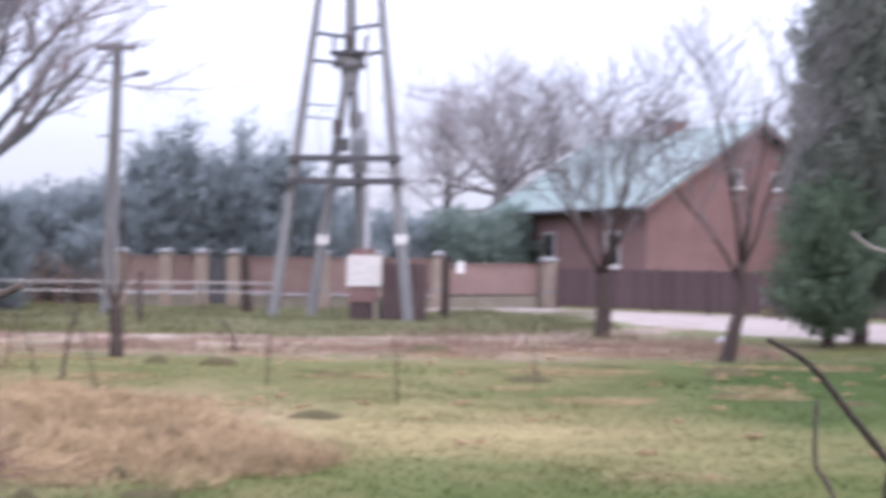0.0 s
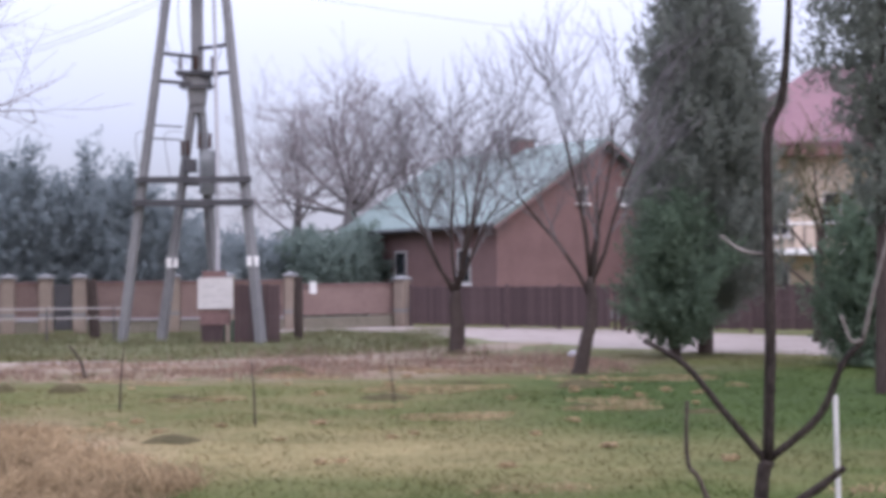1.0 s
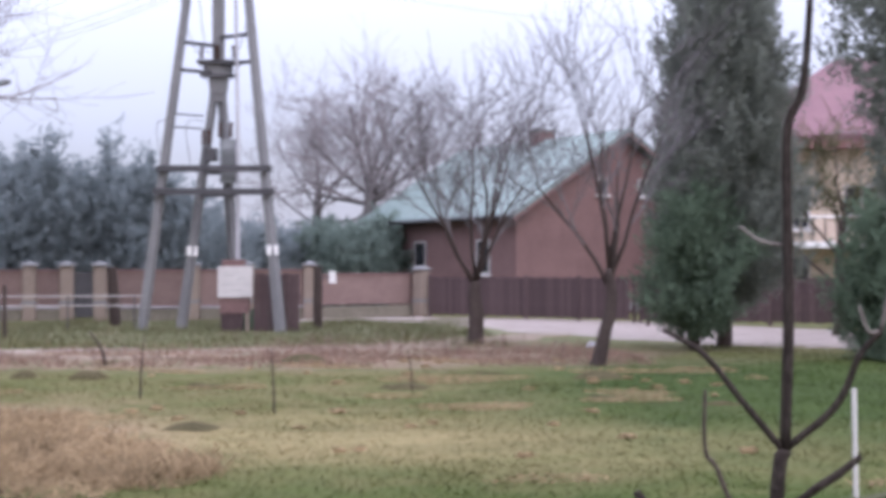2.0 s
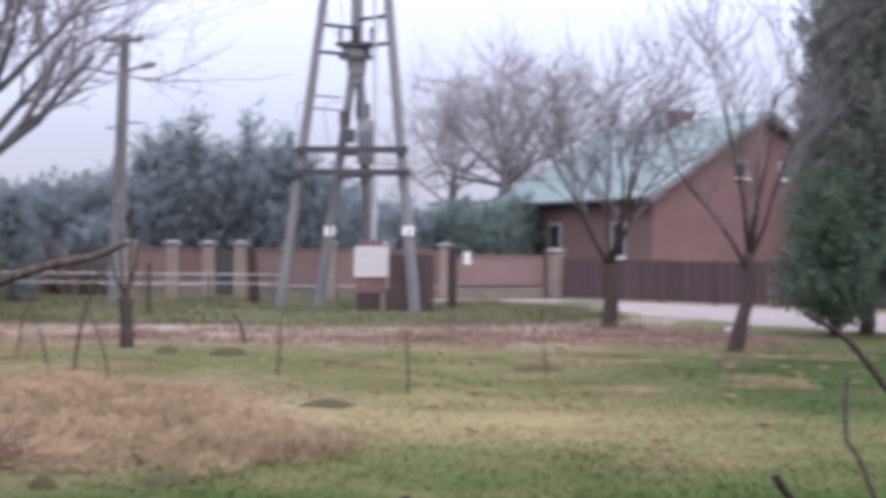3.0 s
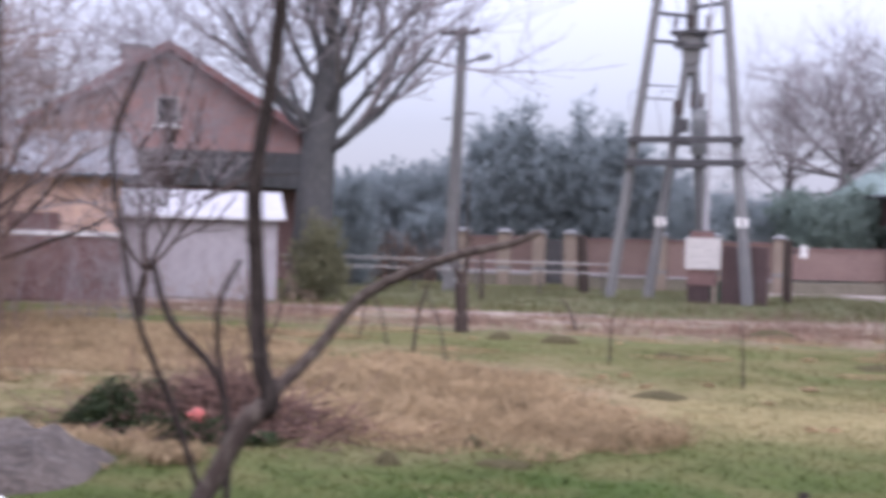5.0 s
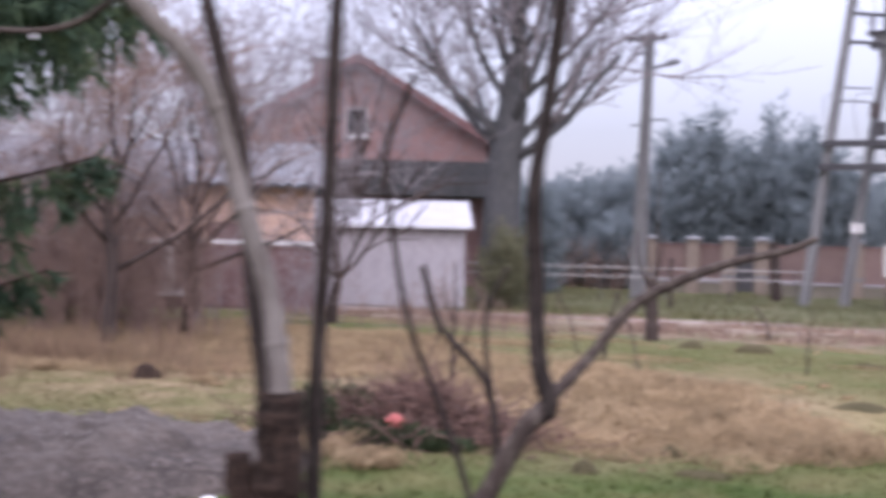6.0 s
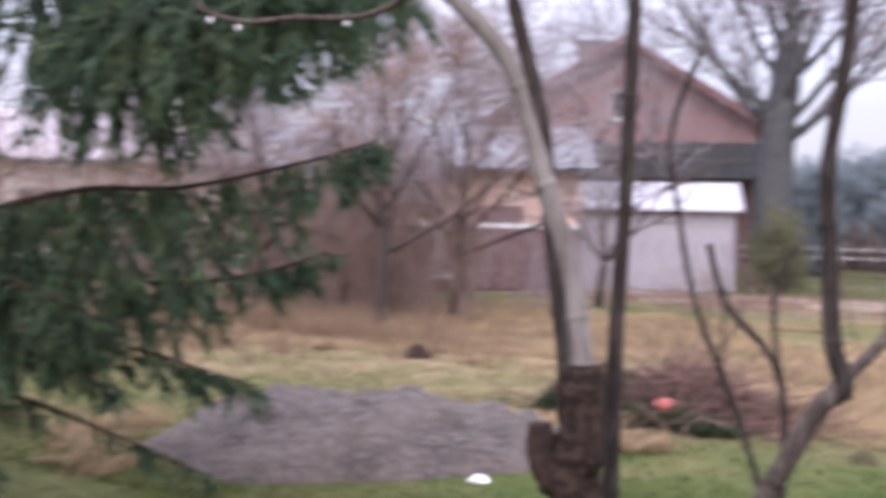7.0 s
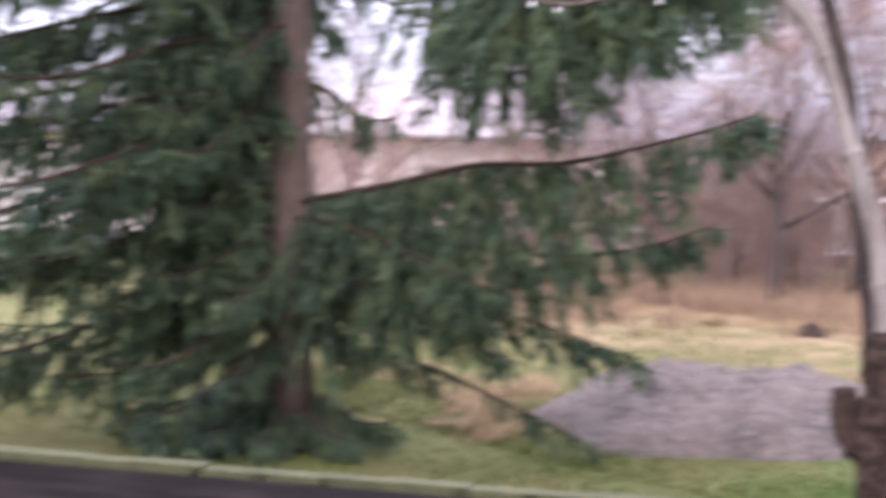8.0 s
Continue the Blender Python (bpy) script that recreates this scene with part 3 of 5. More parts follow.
def board_fence(a, b, label, bays):
    m, length = run(a, b)
    f = new("board_fence")
    f.matrix_basis = m
    tagged(f, label, "fence", "fences along the road")
    for i in range(bays + 1):
        x = length * i / bays
        part("post", Shape().box(x - 0.05, -0.05, -0.2, x + 0.05, 0.05, 1.45, None, 0.01), M["fence_brown"], f)
    for z in (0.3, 1.15):
        part("rail", Shape().box(0, 0.013, z, length, 0.05, z + 0.08), M["fence_brown"], f)
    n = int(length / 0.138)
    for i in range(n):
        ob = part("board", board, None, f)
        ob.location = (0.1 + i * (length - 0.2) / n, 0, 0.012 * math.sin(i * 1.7))


def brick_post(x, y, h, turn, label="sand-coloured brick gate post with a pale cap", w=0.42):
    p = thing("fence_post", x, y, 0, label, "fence post", "brick fence posts", turn)
    part("shaft", Shape().box(-w / 2, -w / 2, -0.1, w / 2, w / 2, h, None, 0.025), M["post_sand"], p)
    part("course", Shape().box(-w / 2 - 0.02, -w / 2 - 0.02, h * 0.32, w / 2 + 0.02, w / 2 + 0.02, h * 0.32 + 0.09, None, 0.02), M["concrete"], p)
    c = Shape()
    c.v = [(-w / 2 - 0.06, -w / 2 - 0.06, h), (w / 2 + 0.06, -w / 2 - 0.06, h), (w / 2 + 0.06, w / 2 + 0.06, h), (-w / 2 - 0.06, w / 2 + 0.06, h)]
    c.v += [(x, y, h + 0.06) for x, y, _ in c.v] + [(0, 0, h + 0.16)]
    c.f = [(3, 2, 1, 0), (0, 1, 5, 4), (1, 2, 6, 5), (2, 3, 7, 6), (3, 0, 4, 7), (4, 5, 8), (5, 6, 8), (6, 7, 8), (7, 4, 8)]
    part("cap", c, M["concrete"], p)


def panel_fence(a, b, h=1.6, label="red-brown brick fence panel on a pale plinth", ledge=True):
    m, length = run(a, b)
    f = new("brick_fence")
    f.matrix_basis = m
    tagged(f, label, "fence", "brick fence bays")
    part("plinth", Shape().box(0, -0.13, -0.1, length, 0.13, 0.4, None, 0.02), M["verge_stone"], f, "mossy concrete plinth")
    if ledge:
        part("ledge", Shape().box(0, -0.17, 0.4, length, 0.17, 0.47, None, 0.02), M["shed_wall"], f, "pale ledge on the plinth")
    part("panel", Shape().box(0, -0.075, 0.47, length, 0.075, h, None, 0.01), M["fence_brick"], f)
    part("coping", Shape().box(0, -0.11, h, length, 0.11, h + 0.07, None, 0.015), M["brick_dark"], f)


# the dark fence of the green-roofed house
board_fence((1.9, 46.4), (7.95, 40.9), "dark brown close-boarded wooden fence beside the road", 4)
board_fence((8.1, 40.7), (14.8, 36.2), "dark brown board fence behind the conifers", 4)
board_fence((14.9, 36.1), (23.0, 33.0), "dark brown board fence further along the road", 5)
brick_post(1.6, 46.7, 1.62, -40)
single("wall_stub", Shape().box(-0.5, -0.2, 0, 0.3, 0.2, 0.75, pose(1.0, 47.3, 0, 0, 0, -40), 0.03), M["post_sand"], "low sand-coloured wall stub beside the gate post", "wall")

# the brick fence of the wooded plot
posts = [(-12.6, 44.0), (-11.15, 44.1), (-9.98, 44.2), (-8.93, 44.3), (-5.95, 44.5), (-4.2, 44.7), (-2.17, 45.0)]
for x, y in posts:
    brick_post(x, y, 1.78, 4)
for a, b in zip(posts, posts[1:]):
    if a != (-9.98, 44.2):
        panel_fence((a[0] + 0.22, a[1] + 0.02), (b[0] - 0.22, b[1] - 0.02))
gate = thing("metal_gate", -9.98, 44.2, 0, "dark grey metal gate between brick posts", "gate", turn=4)
part("leaf", Shape().box(0.25, -0.03, 0.1, 0.82, 0.03, 1.6, None, 0.01), M["steel"], gate)
panel_fence((-1.95, 45.1), (1.3, 47.0), 1.45, "plain brown brick wall beside the road", False)

# white pipe rails by the drive
rails = thing("pipe_railing", -15.6, 35.6, 0, "white painted low pipe railing beside the drive", "railing", turn=16)
for z in (0.72, 0.98):
    part("rail", Shape().tube([(0, 0, z), (4, 0, z - 0.03), (9.5, 0, z - 0.05)], [0.019] * 3, 8), M["frame_white"], rails)
for i in range(6):
    part("post", Shape().tube([(0.2 + i * 1.8, 0, -0.1), (0.2 + i * 1.8, 0, 0.96)], [0.025, 0.025], 8), M["steel"], rails)


# ---- transformer tower ----
tower = thing("transformer_tower", -4.35, 36.6, 0, "four-legged concrete pole transformer station with steel crossbeams", "transformer tower")


def leg(base, top, w0, w1, label=""):
    b, t = Vector(base), Vector(top)
    q = (t - b).to_track_quat("Z", "Y").to_matrix().to_4x4()
    m, length = Matrix.Translation(b) @ q, (t - b).length
    s = Shape()
    k = len(s.v)
    for z, w in ((-0.2, w0), (length, w1)):
        for x, y in ((-w, -w * 0.8), (w, -w * 0.8), (w, w * 0.8), (-w, w * 0.8)):
            s.v.append(tuple(m @ Vector((x, y, z))))
    s.f = [(3, 2, 1, 0), (4, 5, 6, 7)] + [(i, (i + 1) % 4, 4 + (i + 1) % 4, 4 + i) for i in range(4)]
    ob = part("leg", s, M["concrete"], tower, label)
    return ob, m, length


def on(base, top, z):
    b, t = Vector(base), Vector(top)
    return b + (t - b) * (z / t.z)


L0, L1 = (-1.98, 0.3, 0), (-0.52, 0.0, 10.6)
R0, R1 = (1.82, -0.5, 0), (0.78, 0.0, 10.6)
A0, A1 = (-1.05, 1.2, 0), (-0.02, 0.9, 7.15)
B0, B1 = (0.52, 1.4, 0), (0.06, 0.9, 7.15)
for b, t in ((L0, L1), (R0, R1), (A0, A1), (B0, B1)):
    leg(b, t, 0.135, 0.1)
part("mast", Shape().box(-0.14, 0.78, 6.3, 0.18, 1.02, 10.8, None, 0.02), M["concrete"], tower)
for b, t in ((A0, A1), (R0, R1)):
    p = on(b, t, 2.2)
    part("band", Shape().box(p.x - 0.15, p.y - 0.13, 2.05, p.x + 0.15, p.y + 0.13, 2.32, None, 0.02), M["white"], tower, "white painted warning band")


def beam(a, b, w=0.07, label="", mat_=None):
    a, b = Vector(a), Vector(b)
    q = (b - a).to_track_quat("X", "Z").to_matrix().to_4x4()
    return part("crossbeam", Shape().box(0, -w, -w, (b - a).length, w, w, Matrix.Translation(a) @ q, 0.01), mat_ or M["steel"], tower, label)


for z, w in ((4.4, 0.085), (3.78, 0.085)):
    l, r = on(L0, L1, z), on(R0, R1, z)
    beam((l.x - 0.15, l.y - 0.2, z), (r.x + 0.2, r.y - 0.2, z - 0.03), w)
    a, b2 = on(A0, A1, z), on(B0, B1, z)
    beam((l.x, l.y, z), (a.x, a.y, z + 0.05), 0.06)
    beam((a.x, a.y, z), (b2.x + 0.3, b2.y, z), 0.09)
for z in (7.1, 7.85):
    l, r = on(L0, L1, z), on(R0, R1, z)
    beam((l.x, l.y, z), (0, 0.9, z + 0.02), 0.045)
    beam((0, 0.9, z + 0.25), (r.x, r.y, z + 0.2), 0.045)
for z in (5.55, 5.9):
    l = on(L0, L1, z)
    beam((l.x, l.y, z), (l.x + 0.8, l.y + 0.5, z), 0.02)
beam((-1.3, 0.5, 9.8), (1.3, 0.5, 9.8), 0.07)
# switch gear at the head of the inner frame
part("switch_frame", Shape().box(-0.55, 0.62, 7.36, 0.6, 0.72, 7.46, None, 0.01).box(-0.55, 1.06, 7.36, 0.6, 1.16, 7.46, None, 0.01).box(-0.36, 0.6, 6.92, -0.28, 0.68, 7.36).box(0.36, 0.6, 6.92, 0.44, 0.68, 7.36).box(-0.45, 0.58, 6.98, 0.5, 0.66, 7.06), M["steel"], tower, "dark steel switch gear frame")
part("gusset", Shape().prism([(-0.2, 6.55), (0.24, 6.55), (0.34, 7.36), (-0.3, 7.36)], 0.74, 1.04), M["concrete"], tower, "grey concrete joint of the inner legs")


def insulator(x, y, z, h=0.4, parent=None):
    s = Shape()
    n = 5
    pts, rr = [], []
    for i in range(n):
        z0 = z + h * i / n
        pts += [(x, y, z0), (x, y, z0 + h / n * 0.45), (x, y, z0 + h / n * 0.55)]
        rr += [0.035, 0.085, 0.035]
    part("insulator", s.tube(pts, rr, 8), M["porcelain"], parent or tower)


for x in (-0.42, 0.0, 0.46):
    insulator(x, 0.7, 7.5)
for x in (-1.2, 0.0, 1.2):
    insulator(x, 0.5, 9.87)
for i, x in enumerate((-0.75, -0.35, 0.75)):
    part("jumper", Shape().tube(spline([(x, 0.6, 9.8), (x * 1.25, 0.4, 9.0), (x * 0.9, 0.6, 7.9), (x * 0.6, 0.7, 7.6)], 5), [0.012] * 16, 5), M["wire"], tower)
for x in (-1.5, -0.72):
    part("jumper", Shape().tube(spline([(x + 0.42, 0.3, 5.72), (x + 0.05, 0.2, 5.72), (x - 0.06, 0.15, 5.45), (x + 0.1, 0.15, 4.4)], 5), [0.012] * 16, 5), M["wire"], tower)
tank = part("transformer", Shape().box(0.1, 0.4, 4.05, 0.62, 0.95, 5.15, None, 0.08).box(0.15, 0.45, 5.15, 0.57, 0.9, 5.25, None, 0.05), M["trafo"], tower, "grey oil transformer tank")
fin = Shape().box(0, 0.28, 4.2, 0.025, 0.4, 5.0).mesh("cooling_fin", M["trafo"])
for i in range(6):
    part("cooling_fin", fin, None, tank).location = (0.12 + i * 0.09, 0, 0)
for x in (-0.35, -0.2, 0.1, 0.4):
    insulator(x, 0.5, 5.1 if x < 0 else 5.3, 0.45, tank)
part("bushing_box", Shape().box(-0.3, 0.4, 4.65, 0.02, 0.8, 5.0, None, 0.04), M["steel"], tank)
part("conduit", Shape().tube([(0.62, 0.2, 1.6), (0.62, 0.2, 5.6), (0.55, 0.3, 9.4)], [0.055, 0.055, 0.045], 10), M["white_tin"], tower, "pale vertical cable conduit")
cab = part("switch_cabinet", Shape().box(0.2, -0.41, 0.5, 0.98, 0.0, 1.75, None, 0.02), M["brick_dark"], tower, "brown distribution cabinet")
part("roof", Shape().box(0.25, -0.42, 1.75, 0.86, 0.1, 1.94, None, 0.05), M["brick_dark"], cab)
part("sign_board", Shape().box(0.15, -0.47, 0.93, 1.08, -0.42, 1.76, None, 0.01), M["faded_white"], cab, "blank white board")
for i, (x, z, w) in enumerate(((0.3, 1.5, 0.3), (0.66, 1.42, 0.22), (0.28, 1.25, 0.4), (0.5, 1.1, 0.3))):
    part("marking", Shape().box(x, -0.476, z, x + w, -0.471, z + 0.03), M["frame_white"], cab, "faint grey marking bar")
part("base", Shape().box(0.22, -0.38, -0.1, 0.8, 0.0, 0.52), M["fence_brown"], cab)
part("leg", Shape().box(0.88, -0.4, -0.1, 0.98, -0.3, 0.52), M["post_sand"], cab, "pale concrete leg")
scr = thing("wooden_screen", -3.2, 36.4, 0, "dark brown plank screen beside the transformer cabinet", "fence", turn=-4)
plank = Shape().box(-0.065, -0.015, 0.0, 0.065, 0.015, 1.55, None, 0.004).mesh("plank", M["fence_brown"])
for i in range(9):
    part("plank", plank, None, scr).location = (i * 0.137, 0.01 * (i % 2), 0.02 * math.sin(i * 2.3))
part("rail", Shape().box(-0.1, 0.03, 0.9, 1.2, 0.07, 1.0), M["fence_brown"], scr)


# ---- lighting and power pole ----
pole = thing("street_lamp", -11.38, 38.3, 0, "slim concrete power pole with a street lamp arm", "street lamp")
s = Shape()
s.v = [(x + dx, y, z) for z, w, dx in ((-0.3, 0.2, 0.0), (7.8, 0.12, 0.24)) for x, y in ((-w, -0.1), (-w * 0.55, -0.1), (-w * 0.55, -0.06), (w * 0.55, -0.06), (w * 0.55, -0.1), (w, -0.1), (w, 0.1), (-w, 0.1))]
s.f = [(7, 6, 5, 4, 3, 2, 1, 0), (8, 9, 10, 11, 12, 13, 14, 15)] + [(k, (k + 1) % 8, 8 + (k + 1) % 8, 8 + k) for k in range(8)]
part("shaft", s, M["concrete"], pole)
for k in range(9):
    part("web", Shape().box(-0.1, -0.096, 0.5 + k * 0.8, 0.1, -0.062, 0.78 + k * 0.8, Matrix.Translation((0.03 * (0.6 + k * 0.8), 0, 0))), M["concrete"], pole)
part("crossarm", Shape().box(-0.45, -0.06, 7.6, 0.75, 0.02, 7.68).box(-0.3, -0.06, 7.2, 0.4, 0.0, 7.26), M["steel"], pole)
arm = part("lamp_arm", Shape().tube([(0.2, 0, 6.72), (0.5, -0.05, 6.83), (0.75, -0.08, 6.88)], [0.03, 0.03, 0.03], 8), M["steel"], pole)
part("lamp_head", Shape().tube([(0.7, -0.08, 6.86), (0.85, -0.1, 6.9), (1.1, -0.12, 6.95), (1.2, -0.13, 6.96)], [0.05, 0.1, 0.09, 0.03], 8), M["trafo"], arm)
part("bracket", Shape().box(-0.3, -0.03, 5.1, 0.02, 0.03, 5.14), M["steel"], pole)
part("bracket", Shape().box(0.22, -0.03, 5.25, 0.75, 0.03, 5.29), M["steel"], pole)
for k, x in enumerate((-0.4, -0.05, 0.35, 0.7)):
    insulator(x, -0.02, 7.66, 0.16, pole)


def cable(a, b, sag, r=0.006):
    a, b = Vector(a), Vector(b)
    pts = [a.lerp(b, t / 16) - Vector((0, 0, sag * 4 * (t / 16) * (1 - t / 16))) for t in range(17)]
    single("power_line", Shape().tube(pts, [r] * 17, 4), M["wire"], "thin overhead power cable", "cable", "overhead cables")


for dx, dz in ((-0.4, 0.0), (0.35, 0.0), (0.7, -0.05)):
    cable((-11.13 + dx, 38.3, 7.8 + dz), (-4.35 + dx * 0.6, 37.1, 9.95), 0.25)
    cable((-11.13 + dx, 38.3, 7.8 + dz), (-34, 41 + dx, 8.0), 0.6)
cable((-4.0, 37.1, 9.95), (24, 44, 9.0), 0.7)


# ---- bare trees ----
def grow(tr, tw, p, d, r, length, level, spread, rng, droop=0.0, twig_r=0.008, segs=5, maxlev=4, kids=(3, 5)):
    """A limb with its side limbs; thick ones into tr, fine ones into tw."""
    n = 4 if level < 2 else 3
    pts, rad = [p.copy()], [r]
    for i in range(n):
        jit = Vector((rng.uniform(-1, 1), rng.uniform(-1, 1), rng.uniform(-0.6, 0.9))) * 0.22
        d = (d + jit + Vector((0, 0, -droop if level > 1 else 0.04))).normalized()
        pts.append(pts[-1] + d * length / n)
        rad.append(max(r * (1 - 0.62 * (i + 1) / n), twig_r * 0.6))
    (tr if level < 2 else tw).tube(pts, rad, segs if level < 2 else (4 if level == 2 else 3))
    if level >= maxlev:
        return
    m = rng.randint(*kids) + (2 if level >= 2 else 0)
    for i in range(m):
        t = 0.3 + 0.7 * (i + rng.random()) / m
        k = min(int(t * n), n - 1)
        q = pts[k].lerp(pts[k + 1], t * n - k)
        side = Vector((rng.gauss(0, 1), rng.gauss(0, 1), rng.gauss(0.15, 0.7))).normalized()
        nd = (d * (1 - spread) + side * spread).normalized()
        grow(tr, tw, q, nd, max(rad[k] * 0.55, twig_r), length * rng.uniform(0.5, 0.75), level + 1, spread, rng, droop, twig_r, segs, maxlev, kids)


def bare_tree(x, y, label, trunk, limbs, r, seed, bark, twigs, spread=0.55, droop=0.0, twig_r=0.012, maxlev=4, kids=(3, 5), group="bare trees", name="bare_tree", limb=0.5):
    """trunk: points of the stem from the ground; limbs: (height share, azimuth, rise, length)."""
    rng = random.Random(seed)
    t = thing(name, x, y, 0, label, "tree", group)
    tr, tw = Shape(), Shape()
    line = spline(trunk, 4)
    rad = [r * (1.25 if i == 0 else 1 - 0.5 * i / len(line)) for i in range(len(line))]
    tr.tube(line, rad, 10, 0.06)
    for share, az, rise, length in limbs:
        i = min(int(share * (len(line) - 1)), len(line) - 1)
        d = Vector((math.cos(radians(az)) * math.cos(radians(rise)), math.sin(radians(az)) * math.cos(radians(rise)), math.sin(radians(rise))))
        grow(tr, tw, Vector(line[i]), d, rad[i] * limb, length, 1, spread, rng, droop, twig_r, 6, maxlev, kids)
    part("trunk", tr, bark, t, smooth=True)
    part("crown", tw, twigs, t)
    return t


def ring_limbs(n, lo, hi, rise0, rise1, length, seed):
    rng = random.Random(seed)
    return [(lo + (hi - lo) * i / max(n - 1, 1), i * 137.5 + rng.uniform(-25, 25), rise0 + (rise1 - rise0) * i / max(n - 1, 1) + rng.uniform(-8, 8), length * (1.1 - 0.4 * i / n) * rng.uniform(0.85, 1.1)) for i in range(n)]


# big ash by the brick house
bare_tree(-13.7, 33.3, "large bare ash tree with a thick grey trunk", [(0, 0, -0.2), (0, 0, 2.0), (0.05, 0, 3.6), (0.25, 0, 5.2), (0.35, 0, 6.6)],
          ring_limbs(15, 0.5, 1.0, 25, 70, 4.2, 3) + [(0.55, 15, 30, 3.6), (0.6, 165, 38, 4.2), (0.9, 70, 78, 5.2), (1.0, 190, 74, 5.4), (0.95, 10, 70, 5.2), (1.0, -60, 80, 5.0)], 0.6, 5, M["ash_bark"], M["twig"], 0.46, 0.0, 0.0085, 4, (4, 5), limb=0.3)
# two rounded crowns behind the road's bend
bare_tree(-0.3, 62, "bare round-crowned tree beyond the houses", [(0, 0, -0.2), (0, 0, 2.5), (0.1, 0, 4.6), (0.15, 0, 6.0)], ring_limbs(13, 0.66, 1.0, 6, 80, 4.3, 8) + [(0.74, 178, 12, 3.4), (0.78, 2, 16, 3.2)], 0.42, 12, M["bark_far"], M["twig"], 0.48, 0.0, 0.008, 4, (4, 5), limb=0.36)
bare_tree(-2.9, 66, "smaller bare tree beyond the houses", [(0, 0, -0.2), (0, 0, 2.6), (0.1, 0, 4.2), (0.2, 0, 5.6)], ring_limbs(9, 0.6, 1.0, 10, 80, 3.8, 18), 0.3, 22, M["bark_far"], M["twig"], 0.48, 0.0, 0.008, 4, (4, 5), limb=0.36)
# the two small trees on the near verge
bare_tree(2.24, 30.2, "bare fruit tree with forked limbs on the verge", [(0, 0, -0.1), (0.03, 0, 0.6), (-0.02, 0, 1.1), (0.02, 0, 1.4)],
          [(0.85, 172, 72, 2.9), (1.0, 20, 80, 3.3), (0.9, 60, 72, 2.9), (1.0, 195, 56, 2.6), (0.95, -60, 76, 2.8), (1.0, 120, 84, 3.2), (1.0, 345, 62, 2.4)], 0.2, 31, M["bark_dark"], M["bark_far"], 0.46, 0.0, 0.0075, 4, (4, 5), limb=0.42)
bare_tree(3.87, 23.4, "leaning bare fruit tree with a crooked trunk", [(0, 0, -0.1), (0.12, 0, 0.5), (0.26, 0, 1.1), (0.22, 0, 1.7)],
          [(0.75, 160, 62, 2.4), (1.0, 75, 82, 3.0), (0.95, 15, 64, 2.5), (1.0, 172, 74, 2.9), (0.9, -70, 66, 2.1), (1.0, 30, 78, 2.9)], 0.14, 44, M["bark_dark"], M["bark_far"], 0.42, 0.0, 0.006, 4, (3, 4), limb=0.5)
# plum in front of the shed
bare_tree(-12.85, 22.6, "small bare plum tree with crooked dark limbs before the shed", [(0, 0, -0.1), (0.05, 0, 0.5), (0.12, 0, 0.85)],
          [(1.0, 150, 58, 1.7), (1.0, 25, 46, 1.9), (0.9, 95, 75, 1.7), (0.95, 5, 62, 1.7), (1.0, 190, 40, 1.5)], 0.11, 52, M["bark_dark"], M["bark_dark"], 0.42, 0.05, 0.017, 3, (3, 4), limb=0.75)


# ---- evergreens ----
def conifer(x, y, profile, label, material, seed, plumes=600, leaves=40, size=0.6, leaf=0.14, rise=0.7, core=3000, lump=0.3, name="conifer"):
    """A crown of leafy plumes about a trunk. profile: (height, radius) from the lowest sprays to the top."""
    rng = random.Random(seed)
    t = thing(name, x, y, 0, label, "tree", "evergreens")
    lo, top, widest = profile[0][0], profile[-1][0], max(r for _, r in profile)
    part("trunk", Shape().tube([(0, 0, -0.1), (0.04, 0, top * 0.4), (0, 0, top * 0.9)], [widest * 0.08 + 0.05, widest * 0.05 + 0.04, 0.02], 8), M["bark_dark"], t)
    s = Shape()

    def spot(least, most):
        """A place in the crown, as a share of its radius there."""
        while True:
            z = rng.uniform(lo, top)
            r = np.interp(z, [p[0] for p in profile], [p[1] for p in profile])
            if rng.random() < r / widest + 0.06:
                break
        a = rng.uniform(0, 2 * math.pi)
        r *= 1 + lump * 1.6 * noise.noise((math.cos(a) * 1.3 * widest, math.sin(a) * 1.3 * widest, z * 1.1 + seed * 3.7))
        r *= rng.uniform(least, most)
        return Vector((math.cos(a) * r, math.sin(a) * r, z)), Vector((math.cos(a), math.sin(a), 0))

    def any_way(k=1.0):
        return Vector((rng.gauss(0, k), rng.gauss(0, k), rng.gauss(0, k)))

    for i in range(core):
        p, o = spot(0.1, 0.8)
        d = any_way().normalized()
        w = d.cross(any_way()).normalized() * leaf * 0.7
        s.tri(p - w, p + w, p + d * leaf * 2.2)
    for i in range(plumes):
        p, o = spot(0.55, 0.95)
        d = (o * (1 - rise) + Vector((0, 0, rise)) + any_way(0.22)).normalized()
        ln = size * rng.uniform(0.5, 1.4)
        fat = ln * 0.19
        for j in range(leaves):
            v = rng.random()
            q = p + d * ln * v + any_way(fat) * (1 - v) ** 0.7
            e = (d * 0.8 + any_way(0.45)).normalized()
            w = e.cross(any_way()).normalized() * leaf * 0.2
            s.tri(q - w, q + w, q + e * leaf * rng.uniform(0.6, 1.3))
    part("crown", s, material, t)
    return t


def dome(h, r):
    return [(0.0, r * 0.85), (h * 0.35, r), (h * 0.7, r * 0.85), (h * 0.88, r * 0.5), (h, 0.1)]


